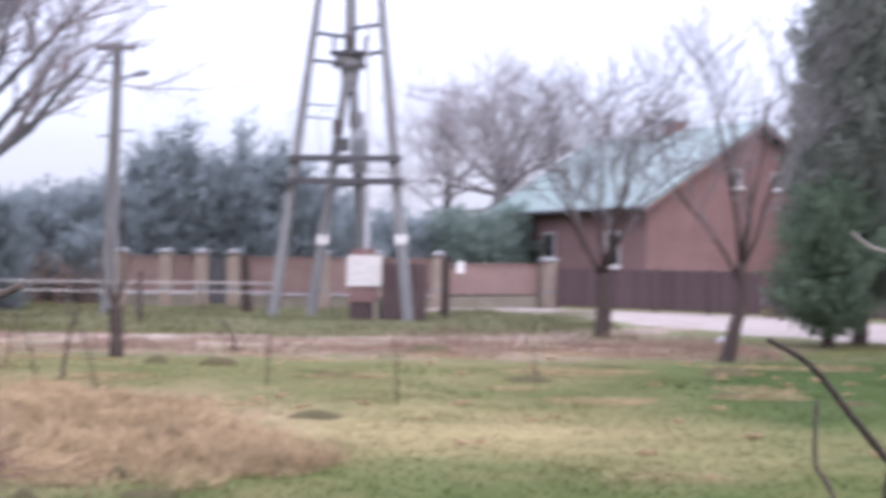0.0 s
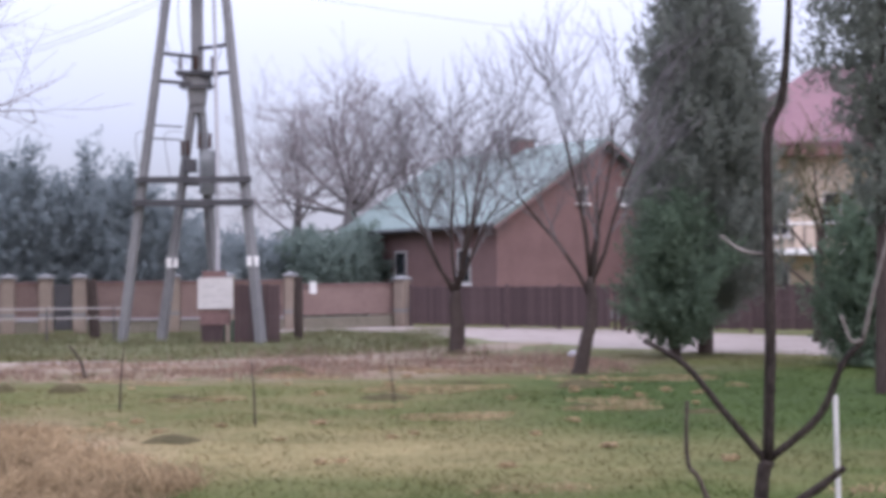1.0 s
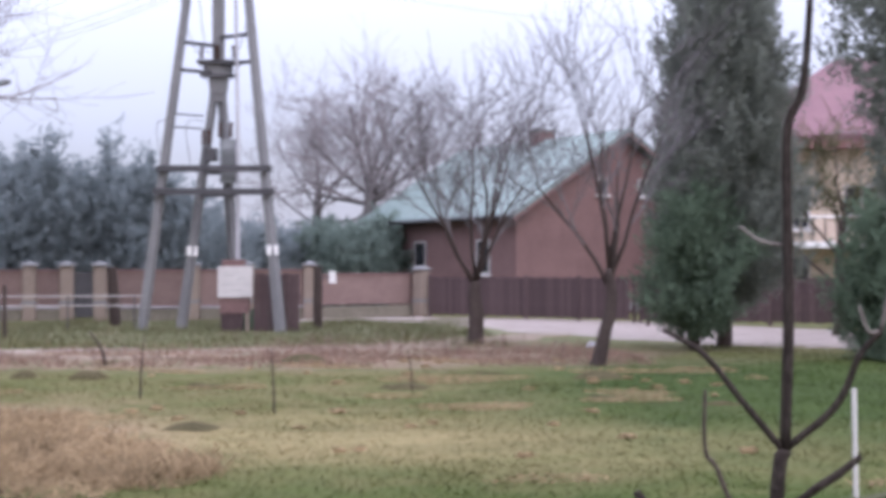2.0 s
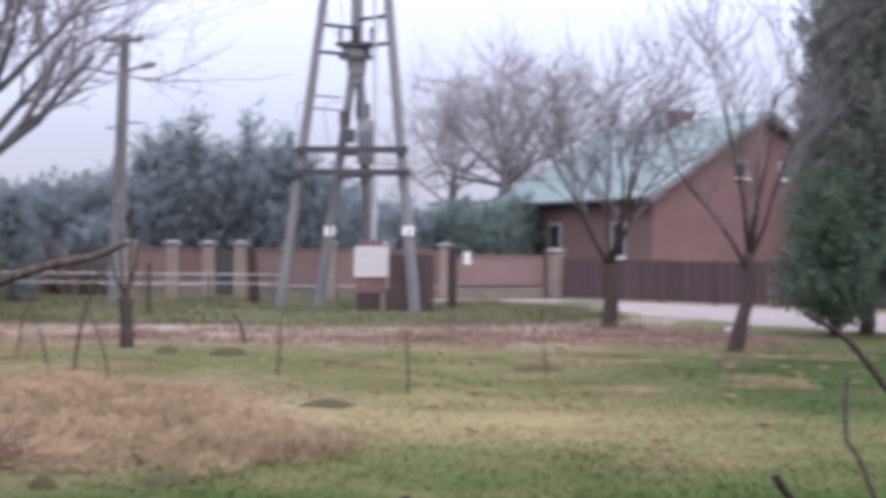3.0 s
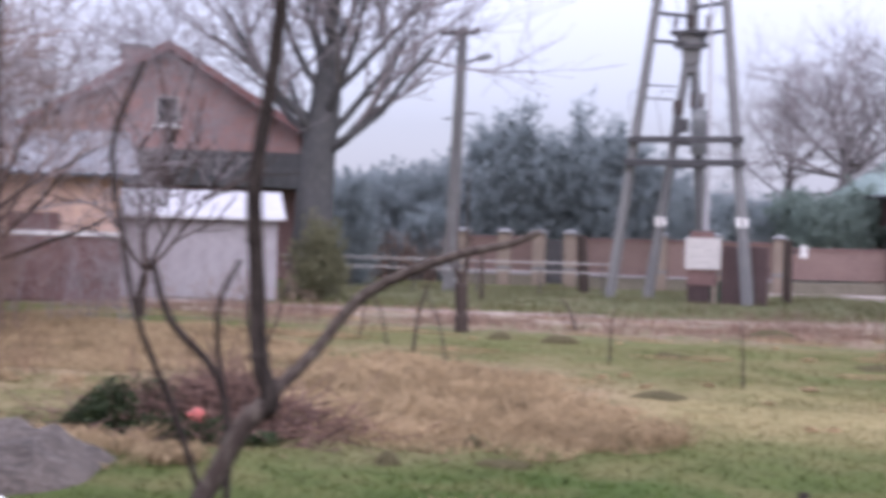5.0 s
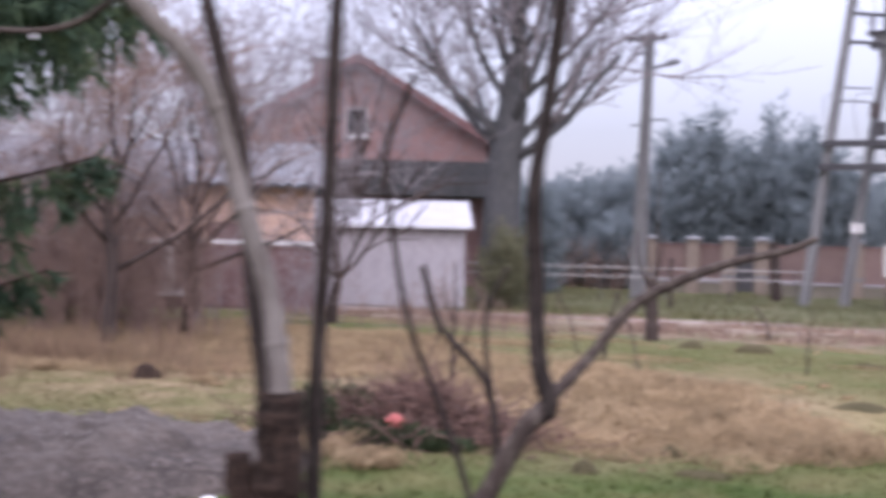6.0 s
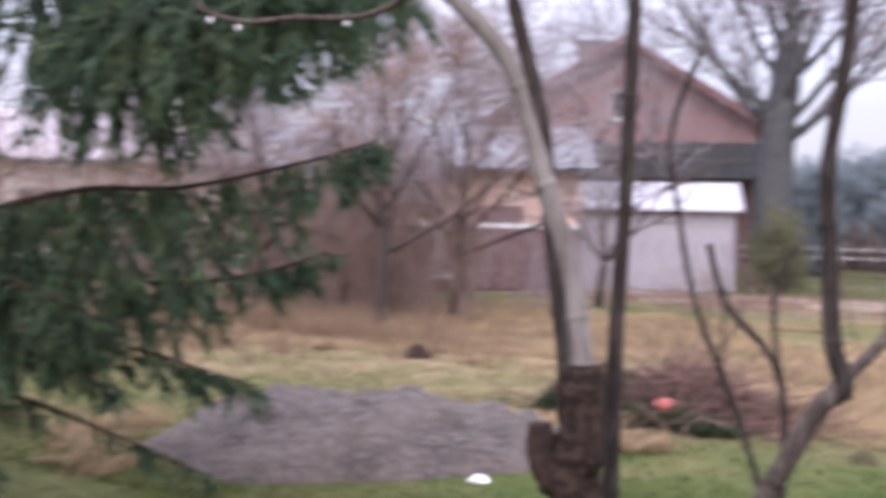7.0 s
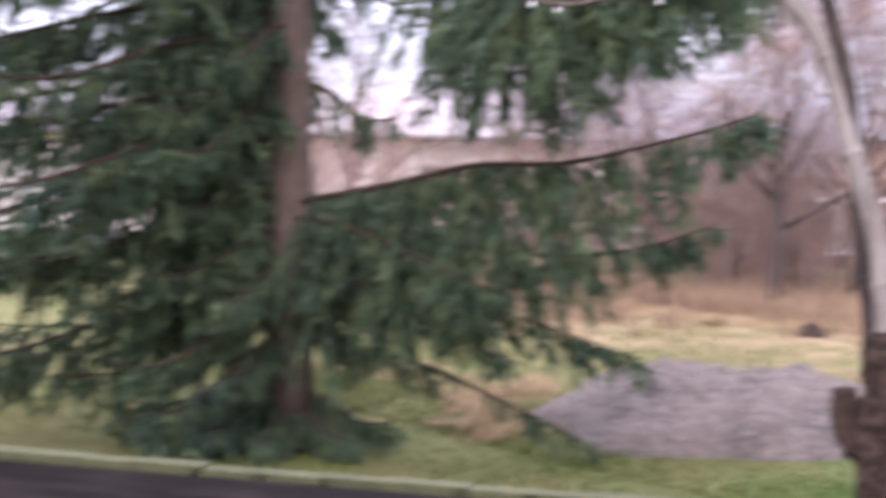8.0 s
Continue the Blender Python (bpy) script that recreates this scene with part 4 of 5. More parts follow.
# wooded plot behind the brick fence
hedge = "evergreen tree behind the brick fence, haze-paled to blue-green"
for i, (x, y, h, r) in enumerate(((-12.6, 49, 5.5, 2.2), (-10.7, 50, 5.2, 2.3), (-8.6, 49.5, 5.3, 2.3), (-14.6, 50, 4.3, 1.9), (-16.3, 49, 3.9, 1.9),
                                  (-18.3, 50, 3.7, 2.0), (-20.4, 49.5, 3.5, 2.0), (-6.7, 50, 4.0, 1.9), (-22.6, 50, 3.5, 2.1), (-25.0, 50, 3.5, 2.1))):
    conifer(x, y, dome(h, r), hedge, M["needle_hazed"], 1 + i, 620, 38, 0.8, 0.16, 0.62, 4200, 0.3)
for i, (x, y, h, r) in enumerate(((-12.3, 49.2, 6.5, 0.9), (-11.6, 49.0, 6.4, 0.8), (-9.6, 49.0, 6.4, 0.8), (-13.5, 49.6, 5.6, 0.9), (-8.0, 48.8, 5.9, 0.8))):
    conifer(x, y, [(1.5, r), (h * 0.7, r * 0.75), (h * 0.85, r * 0.3), (h, 0.05)], "slim spruce top above the hedge trees, haze-paled to blue-green", M["needle_hazed"], 31 + i, 130, 34, 0.75, 0.16, 0.6, 300, 0.2)
low = "low evergreen bush behind the brick fence, haze-paled to dull green"
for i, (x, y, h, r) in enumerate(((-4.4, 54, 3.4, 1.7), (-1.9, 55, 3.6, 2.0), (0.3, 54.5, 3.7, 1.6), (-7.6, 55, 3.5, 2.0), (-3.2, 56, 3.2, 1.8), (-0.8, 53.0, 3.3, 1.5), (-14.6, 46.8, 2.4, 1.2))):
    conifer(x, y, dome(h, r), low, M["hedge_hazed"] if i in (1, 2, 5) else M["needle_hazed"], 40 + i, 330, 34, 0.55, 0.15, 0.6, 2500, 0.22)
# conifers on the verge before the road
conifer(7.5, 28.6, [(0.8, 0.7), (1.6, 1.4), (3.0, 1.55), (4.1, 1.5), (5.5, 1.35), (6.6, 1.15), (7.8, 0.72), (9.0, 0.35), (9.9, 0.05)], "tall grey-green thuja on the grass verge", M["thuja"], 21, 2300, 42, 0.55, 0.1, 0.66, 9000, 0.28)
conifer(6.55, 27.4, [(0.3, 0.5), (0.9, 0.95), (1.8, 0.9), (2.7, 0.6), (3.4, 0.05)], "bright green bushy thuja at the foot of the tall one", M["thuja_green"], 22, 520, 36, 0.45, 0.09, 0.55, 2300, 0.6)
conifer(7.55, 18.9, [(2.4, 0.2), (3.2, 0.5), (4.2, 0.75), (5.2, 1.0), (6.2, 1.05), (7.4, 0.7), (8.8, 0.1)], "tall grey-green thuja closer to the lawn with a bare lower trunk", M["thuja"], 23, 560, 34, 0.5, 0.08, 0.55, 2600, 0.5)
conifer(9.6, 24.4, dome(3.0, 1.1), "green bushy thuja between the tall ones", M["thuja_green"], 24, 420, 34, 0.42, 0.1, 0.6, 2200, 0.25)
bare_tree(11.5, 33.0, "bare bush before the cream house", [(0, 0, -0.1), (0.1, 0, 1.2), (0.05, 0, 2.0), (0.2, 0, 3.0)], ring_limbs(8, 0.3, 1.0, 25, 75, 2.2, 81), 0.12, 81, M["bark_dark"], M["olive"], 0.5, 0.03, 0.012, 4, (3, 5))
conifer(-12.2, 30.0, [(0.05, 0.55), (0.5, 0.66), (1.1, 0.5), (1.7, 0.1)], "small olive-green juniper by the shed", M["juniper"], 25, 190, 34, 0.5, 0.09, 0.8, 500, 0.25)
conifer(-14.85, 39.3, dome(3.3, 0.8), "dark evergreen beside the big ash", M["needle_hazed"], 26, 190, 32, 0.5, 0.13, 0.6, 1100, 0.25)


# ---- parapet under the camera ----
par, plen = run((-1.9, -0.72), (1.1, 1.44))
sill = new("parapet")
sill.matrix_basis = par
tagged(sill, "dark weathered wooden parapet with a mossy outer edge", "parapet", kind="structure")
part("cap", Shape().box(0, -0.26, 1.5, plen, -0.0145, 1.58, None, 0.01), M["dark_wood"], sill)
part("wall", Shape().box(0.02, -0.22, -0.1, plen - 0.02, -0.06, 1.5), M["dark_wood"], sill)
s = Shape()
for i in range(120):
    x = i * plen / 120
    s.box(x, -0.0145, 1.556, x + plen / 120 * 1.2, -0.006 + 0.003 * random.random(), 1.583 + 0.0015 * random.random())
part("moss", s, M["moss"], sill, "yellow-green moss on the outer edge")


# ---- shrubs right outside ----
def stem(name, pts, radii, material, parent, label="", n=5, wob=0.05, segs=10):
    line = spline(pts, n)
    k = len(radii) - 1
    rad = []
    for i in range(len(line)):
        t = i / (len(line) - 1) * k
        j = min(int(t), k - 1)
        rad.append(radii[j] + (radii[j + 1] - radii[j]) * (t - j))
    s = Shape().tube(line, rad, segs, wob)
    for i in range(3, len(line) - 1, 7):
        p = line[i]
        s.tube([p - Vector((0, 0, rad[i] * 0.8)), p, p + Vector((0, 0, rad[i] * 0.8))], [rad[i] * 0.9, rad[i] * 1.13, rad[i] * 0.9], 8)
    return part(name, s, material, parent, label, True)


sap = thing("sapling", 0.75, 2.68, 0, "young bare sapling with a three-way fork", "sapling", "shrubs outside")
sap.matrix_basis = Matrix.Identity(4)
stem("stem", [(0.73, 2.68, -0.05), (0.74, 2.68, 0.7), (0.77, 2.67, 1.28), (0.785, 2.67, 1.36)], [0.024, 0.017, 0.0145, 0.014], M["shoot"], sap)
stem("leader", [(0.785, 2.67, 1.36), (0.79, 2.66, 1.59), (0.79, 2.66, 1.77), (0.79, 2.66, 2.0), (0.82, 2.66, 2.08), (0.83, 2.65, 2.19), (0.84, 2.65, 2.35), (0.86, 2.65, 2.6)], [0.0115, 0.0105, 0.009, 0.007, 0.005], M["shoot"], sap)
stem("limb", [(0.78, 2.67, 1.36), (0.7, 2.69, 1.46), (0.63, 2.71, 1.55), (0.55, 2.73, 1.6)], [0.0075, 0.0068, 0.006, 0.005], M["shoot"], sap)
stem("limb", [(0.785, 2.67, 1.36), (0.88, 2.64, 1.45), (0.92, 2.62, 1.55), (0.96, 2.61, 1.6)], [0.008, 0.0075, 0.0065, 0.006], M["shoot"], sap)
stem("twig", [(0.96, 2.61, 1.6), (0.98, 2.6, 1.7), (1.01, 2.59, 1.82), (1.03, 2.58, 1.95)], [0.0045, 0.004, 0.003], M["shoot_grey"], sap, "grey dry twig")
stem("twig", [(0.955, 2.61, 1.6), (0.935, 2.61, 1.6), (0.92, 2.62, 1.65)], [0.0045, 0.004, 0.003], M["shoot_grey"], sap, "grey dry twig")
stem("twig", [(0.79, 2.67, 1.77), (0.74, 2.68, 1.78), (0.7, 2.69, 1.81)], [0.004, 0.004, 0.003], M["shoot_grey"], sap, "grey dry twig")
stem("twig", [(0.75, 2.67, 1.2), (0.8, 2.56, 1.29), (0.85, 2.54, 1.33), (0.89, 2.53, 1.365)], [0.009, 0.009, 0.008, 0.006], M["shoot"], sap)

whip = thing("whip", 0, 0, 0, "thin bare whip growing out of the lawn", "sapling", "shrubs outside")
stem("stem", [(0.95, 3.1, -0.05), (0.9, 3.1, 0.8), (0.77, 3.09, 1.22), (0.73, 3.1, 1.3), (0.73, 3.1, 1.44)], [0.008, 0.007, 0.006, 0.005, 0.004], M["shoot_brown"], whip)
single("garden_stake", Shape().box(-0.012, -0.01, -0.1, 0.012, 0.01, 1.07, pose(2.56, 7.13, 0, 0, -0.9, 12), 0.004), M["faded_white"], "thin white garden stake in the lawn", "stake")
stub = thing("cut_shoot", 0, 0, 0, "short dark cut shoot beside the parapet", "sapling", "shrubs outside")
stem("stem", [(-0.145, 1.5, -0.05), (-0.152, 1.5, 0.8), (-0.155, 1.5, 1.445)], [0.009, 0.007, 0.006], M["shoot"], stub)

cut = thing("cut_twig", 0, 0, 0, "dark cut twig end leaning before the parapet", "sapling", "shrubs outside")
stem("stem", [(0.45, 1.5, -0.05), (0.43, 1.5, 0.7), (0.36, 1.49, 1.2), (0.3, 1.48, 1.4), (0.272, 1.475, 1.445), (0.247, 1.47, 1.48)], [0.009, 0.008, 0.006, 0.005, 0.0045], M["shoot"], cut)

bend = thing("bent_shrub", 0.014, -0.032, 0.006, "bare shrub with one upright and one bent limb", "shrub", "shrubs outside")
stem("stem", [(-1.15, 1.12, -0.05), (-1.05, 1.14, 0.8), (-0.73, 1.19, 1.45), (-0.675, 1.21, 1.545)], [0.018, 0.014, 0.0105, 0.0105], M["shoot_brown"], bend)
stem("limb", [(-0.68, 1.21, 1.535), (-0.67, 1.21, 1.55), (-0.682, 1.21, 1.59), (-0.687, 1.21, 1.67), (-0.687, 1.2, 1.76), (-0.678, 1.21, 1.85), (-0.665, 1.21, 1.96), (-0.64, 1.21, 2.2)], [0.011, 0.0092, 0.008, 0.0072, 0.006], M["shoot"], bend)
stem("limb", [(-0.68, 1.22, 1.545), (-0.65, 1.27, 1.59), (-0.61, 1.29, 1.645), (-0.56, 1.3, 1.675), (-0.51, 1.32, 1.695), (-0.46, 1.33, 1.707), (-0.43, 1.33, 1.72)], [0.007, 0.0062, 0.0055, 0.0045, 0.0032], M["shoot_brown"], bend)
stem("twig", [(-0.8, 1.38, 1.3), (-0.8, 1.38, 1.52), (-0.86, 1.36, 1.61), (-0.88, 1.35, 1.68)], [0.0045, 0.0045, 0.0045, 0.004], M["shoot"], bend)
stem("twig", [(-0.78, 1.38, 1.2), (-0.82, 1.37, 1.4), (-0.86, 1.36, 1.52), (-0.89, 1.34, 1.61), (-0.91, 1.33, 1.72), (-0.92, 1.33, 1.81), (-0.89, 1.34, 1.9)], [0.0042, 0.0038, 0.0033, 0.003], M["shoot"], bend)
stem("twig", [(-0.8, 1.38, 1.52), (-0.81, 1.38, 1.58), (-0.81, 1.38, 1.63), (-0.79, 1.39, 1.68)], [0.003, 0.003, 0.0025], M["shoot"], bend)
stem("stem", [(-1.0, 1.35, -0.05), (-0.95, 1.36, 0.7), (-0.8, 1.38, 1.2), (-0.8, 1.38, 1.32)], [0.012, 0.01, 0.008, 0.006], M["shoot"], bend)

lilac = thing("lilac", 0.017, -0.044, 0.005, "old pruned lilac with a rotten dark stump and grey shoots", "shrub", "shrubs outside")
stem("stump", [(-0.64, 0.69, -0.05), (-0.66, 0.69, 0.8), (-0.672, 0.698, 1.45), (-0.67, 0.7, 1.56), (-0.67, 0.7, 1.612)], [0.03, 0.02, 0.0165, 0.016, 0.0145], M["stump"], lilac, "rotten dark stump", 6, 0.14, 12)
stem("knob", [(-0.672, 0.698, 1.52), (-0.69, 0.69, 1.545), (-0.693, 0.688, 1.572)], [0.012, 0.011, 0.008], M["stump"], lilac, "", 5, 0.14)
stem("limb", [(-0.667, 0.7, 1.6), (-0.679, 0.7, 1.67), (-0.693, 0.689, 1.73), (-0.7075, 0.687, 1.78), (-0.7215, 0.675, 1.82), (-0.758, 0.644, 1.868), (-0.81, 0.6, 1.93)], [0.0082, 0.0075, 0.0068, 0.0062, 0.0054], M["shoot_grey"], lilac, "pale grey curved limb")
stem("limb", [(-0.678, 0.7, 1.6), (-0.688, 0.695, 1.68), (-0.7, 0.69, 1.78), (-0.72, 0.68, 1.87), (-0.75, 0.67, 2.02)], [0.0072, 0.006, 0.0052, 0.0045], M["shoot"], lilac)
stem("limb", [(-0.66, 0.74, -0.05), (-0.67, 0.75, 0.8), (-0.673, 0.75, 1.52), (-0.666, 0.75, 1.72), (-0.66, 0.75, 1.9), (-0.65, 0.75, 2.1)], [0.009, 0.0065, 0.0058, 0.0052, 0.0046, 0.004], M["shoot"], lilac)

drip = stem("twig", [(-0.758, 0.644, 1.866), (-0.807, 0.663, 1.853), (-0.829, 0.647, 1.845), (-0.859, 0.623, 1.844), (-0.882, 0.601, 1.84), (-0.898, 0.585, 1.844), (-0.906, 0.575, 1.853), (-0.927, 0.554, 1.895), (-0.957, 0.524, 1.955)], [0.0026, 0.0021, 0.0019, 0.0018, 0.0014], M["shoot_brown"], lilac, "thin wet twig hung with raindrops")
for x, y, z in ((-0.9, 0.583, 1.8405), (-0.887, 0.597, 1.8365), (-0.831, 0.646, 1.8415)):
    part("raindrop", Shape().tube([(x, y, z + 0.0028), (x, y, z + 0.001), (x, y, z - 0.001), (x, y, z - 0.0024)], [0.0005, 0.0014, 0.0018, 0.0006], 8), M["droplet"], drip, smooth=True)


# ---- spruce at the corner of the plot ----
def spruce(x, y, height, seed):
    rng = random.Random(seed)
    t = thing("spruce", x, y, 0, "dark green spruce with drooping branches and a brown trunk", "tree")
    part("trunk", Shape().tube([(0, 0, -0.1), (0.0, 0, 1.5), (0, 0, 3), (0, 0, height * 0.95)], [0.18, 0.14, 0.125, 0.02], 14, 0.05), M["spruce_bark"], t, "flaky grey-brown trunk", True)
    wood, needles = Shape(), Shape()

    def bough(way, count, hang, lean, first=0.08, dense=115, swing=0.34, fade=1.0, taper=0.75):
        """A limb along way with hanging sprays; lean: how far the sprays point outward."""
        line = spline(way, 6)
        out = (line[-1] - line[0])
        out.z = 0
        out.normalize()
        n = len(line) - 1
        wood.tube(line, [0.026 * (1 - 0.82 * k / n) for k in range(n + 1)], 5)
        for i in range(count):
            v = first + (1 - first) * rng.random() ** fade
            k = min(int(v * n), n - 1)
            q = line[k].lerp(line[k + 1], v * n - k)
            td = (out * lean * rng.uniform(0.3, 1.4) + Vector((rng.gauss(0, swing), rng.gauss(0, swing), -rng.uniform(0.35, 1.1)))).normalized()
            tl = hang * rng.uniform(0.3, 1.0) * (1.1 - taper * v)
            bend = Vector((0, 0, -0.15 * tl))
            a, b, c = q, q + td * tl * 0.55 + bend * 0.2, q + td * tl + bend
            wood.tube([a, b, c], [0.005, 0.0035, 0.0015], 3)
            for j in range(int(tl * dense) + 3):
                w = rng.random()
                p = a.lerp(b, w * 2) if w < 0.5 else b.lerp(c, w * 2 - 1)
                e = (td * 0.9 + Vector((rng.gauss(0, 0.45), rng.gauss(0, 0.45), rng.gauss(-0.1, 0.4)))).normalized()
                side = e.cross(Vector((rng.gauss(0, 1), rng.gauss(0, 1), rng.gauss(0, 1)))).normalized() * 0.011
                needles.tri(p - side, p + side, p + e * rng.uniform(0.055, 0.125))

    def arm(az, z, ln, sag, lift=0.0):
        """The line of a limb: out from the trunk, down by sag, its tip lifted."""
        d = Vector((math.cos(radians(az)), math.sin(radians(az)), 0))
        o = Vector((-d.y, d.x, 0)) * rng.uniform(-0.12, 0.12) * ln
        return [(0, 0, z), tuple(d * ln * 0.35 + Vector((0, 0, z - sag * 0.4))), tuple(d * ln * 0.7 + o + Vector((0, 0, z - sag))), tuple(d * ln + o + Vector((0, 0, z - sag + lift)))]

    # the long upswept limb over the lawn and the two lower ones beneath it
    bough([(0, 0, 1.58), (0.9, 0.1, 1.7), (1.7, 0.15, 1.82), (2.5, 0.1, 1.83), (3.2, 0.2, 1.95), (3.5, 0.35, 2.05)], 200, 1.15, 0.3, 0.06, 110, 0.34, 1.8, 0.98)
    bough([(0, 0, 1.36), (0.7, 0.5, 1.36), (1.5, 0.8, 1.3), (2.1, 1.0, 1.36), (2.5, 1.2, 1.5)], 100, 0.75, 0.4, fade=1.8, taper=0.95)
    bough([(0, 0, 1.5), (0.7, -0.05, 1.46), (1.4, 0.0, 1.3), (1.9, 0.1, 1.15)], 80, 0.7, 0.4)
    bough([(0, 0, 1.12), (0.7, 0.4, 1.08), (1.5, 0.6, 0.95), (2.3, 0.8, 0.78)], 75, 0.55, 0.5)
    bough([(0, 0, 1.2), (0.6, 0.0, 1.15), (1.2, 0.1, 0.95), (1.9, 0.35, 0.72)], 60, 0.5, 0.5)
    bough([(0, 0, 0.72), (0.6, 0.5, 0.6), (1.2, 0.9, 0.34), (1.6, 1.2, 0.12)], 34, 0.3, 0.5)
    # boughs that hang from above, clear of the trunk
    for az, z, ln, sag, hang, count in ((4, 3.2, 3.7, 0.48, 1.25, 160), (16, 3.35, 3.3, 0.42, 1.0, 100), (-8, 3.45, 3.5, 0.6, 1.3, 150), (30, 3.55, 3.0, 0.5, 1.0, 130), (55, 3.6, 3.2, 0.55, 1.0, 130), (80, 3.7, 3.0, 0.5, 0.9, 100)):
        bough(arm(az, z, ln, sag, 0.1), count, hang, 0.25, 0.42, 110)
    bough(arm(12, 3.1, 1.75, 0.25), 26, 1.25, 0.1, 0.75, 120, 0.12)
    # the side away from the house, thick with boughs down to the lower trunk
    z = 0.95
    while z < 3.9:
        bough(arm(rng.uniform(195, 272), z, rng.uniform(2.0, 3.1), rng.uniform(0.25, 0.6), rng.uniform(0.0, 0.15)), 76 if z < 2.3 else 62, rng.uniform(0.4, 0.75), 0.5)
        z += 0.19 if 1.0 < z < 1.4 else 0.115
    for az, z, ln, sag in ((225, 0.95, 2.2, 0.22), (250, 0.62, 1.5, 0.12), (205, 0.42, 1.3, 0.2), (238, 0.4, 1.1, 0.2), (262, 0.3, 0.9, 0.12), (285, 0.42, 0.8, 0.2), (40, 0.4, 0.7, 0.2), (320, 0.34, 0.6, 0.2), (0, 0.3, 0.65, 0.15), (275, 1.45, 1.0, 0.3), (300, 1.25, 0.8, 0.25), (290, 0.8, 0.7, 0.25), (285, 2.3, 1.1, 0.4), (300, 2.75, 0.9, 0.3), (20, 1.0, 0.6, 0.3)):
        bough(arm(az, z, ln, sag), 55, 0.36, 0.6)
    for az, z, ln in ((52, 3.3, 1.3), (95, 3.1, 1.5), (80, 2.4, 0.8)):
        bough(arm(az, z, ln, 0.25), 15, 0.45, 0.4)
    z = 0.55
    while z < 3.6:
        bough(arm(rng.uniform(215, 300), z, rng.uniform(0.7, 1.5), rng.uniform(0.15, 0.4)), 46, rng.uniform(0.35, 0.6), 0.5)
        z += 0.2
    # behind the trunk, thinner
    z = 1.1
    while z < 3.4:
        bough(arm(rng.uniform(125, 190), z, rng.uniform(1.6, 2.6), rng.uniform(0.2, 0.5)), 44, 0.5, 0.5)
        z += 0.24
    # the upper tree
    z = 3.9
    while z < height - 0.4:
        bough(arm(rng.uniform(0, 360), z, 3.4 * (1 - (z - 3.0) / height) * rng.uniform(0.8, 1.1), rng.uniform(0.3, 0.7), 0.1), 46, 0.6, 0.5, 0.1, 60)
        z += 0.12
    part("branchwork", wood, M["stump"], t)
    part("foliage", needles, M["spruce"], t)


spruce(-7.58, 4.37, 9.5, 7)


# ---- lawn, straw and litter ----
def blades(name, spots, lo, hi, wide, lean, material, label, category):
    rng = random.Random(len(spots))
    s = Shape()
    for x, y, k in spots:
        z = gz(x, y) - 0.005
        a = rng.uniform(0, 6.283)
        h = rng.uniform(lo, hi) * k
        b = rng.uniform(0, 6.283)
        w = wide * rng.uniform(0.6, 1.4)
        dx, dy = math.cos(a) * w, math.sin(a) * w
        l = lean * h * rng.uniform(0.2, 1.0)
        s.tri((x - dx, y - dy, z), (x + dx, y + dy, z), (x + math.cos(b) * l, y + math.sin(b) * l, z + h))
    return single(name, s, material, label, category, kind="stuff")


def in_patch(x, y):
    """The worn patch of dead grass behind the brush pile, with a ragged rim and green holes."""
    u, v = x + 4.2 + 0.3 * (y - 12.9), y - 12.9
    return math.hypot(u / 2.2, v / 3.3) + 0.75 * noise.noise((x * 0.6, y * 0.5, 4.0)) + 0.3 * noise.noise((x * 2.0, y * 1.6, 8.0)) < 0.95


rng = random.Random(77)
lawn_spots, hay_spots, litter_spots = [], [], []
while len(lawn_spots) < 150000:
    y = 5.5 + 24 * rng.random() ** 1.5
    x = rng.uniform(-9.5 - y * 0.3, 5 + y * 0.28)
    if y > 21.5 + 2 * noise.noise((x * 0.5, 1.0, 0.0)) and rng.random() < 0.8 and x < 3.5:
        continue
    lawn_spots.append((x, y, 0.7 + 0.9 * max(0, noise.noise((x * 0.7, y * 0.7, 3.0)) + 0.3)))
while len(lawn_spots) < 185000:
    x, y = rng.uniform(-12, -0.9), rng.uniform(1.2, 6.5)
    if y > 1.0 + (x + 0.5) * 0.72:
        lawn_spots.append((x, y, 0.7 + 0.9 * max(0, noise.noise((x * 0.7, y * 0.7, 3.0)) + 0.3)))
while len(hay_spots) < 70000:
    x, y = rng.uniform(-16, 6), rng.uniform(6.5, 27)
    dens = noise.noise((x * 0.45, y * 0.8, 9.0))
    near = in_patch(x, y) and rng.random() < 0.75
    if math.hypot((x + 5.15) / 1.3, (y - 9.9) / 1.3) < 1:
        continue
    back = math.hypot((x + 13) / 6, (y - 17) / 4.5) < 1 + 0.4 * dens
    if near or back or dens > 0.34:
        hay_spots.append((x, y, 1.5 if near else (1.2 if back else 0.55)))
while len(litter_spots) < 4500:
    x, y = rng.gauss(-4.6, 1.6), rng.gauss(13.2, 2.2)
    if in_patch(x, y):
        litter_spots.append((x, y, 1.0))
verge_spots = []
while len(verge_spots) < 40000:
    x, y = rng.uniform(-22, 3), rng.uniform(28.8, 43)
    verge_spots.append((x, y, 0.5 + 1.0 * max(0, noise.noise((x * 0.5, y * 0.5, 5.0)) + 0.4)))
blades("verge_grass", verge_spots, 0.06, 0.18, 0.012, 0.8, M["lawn"], "rough dull green grass on the verge", "grass")


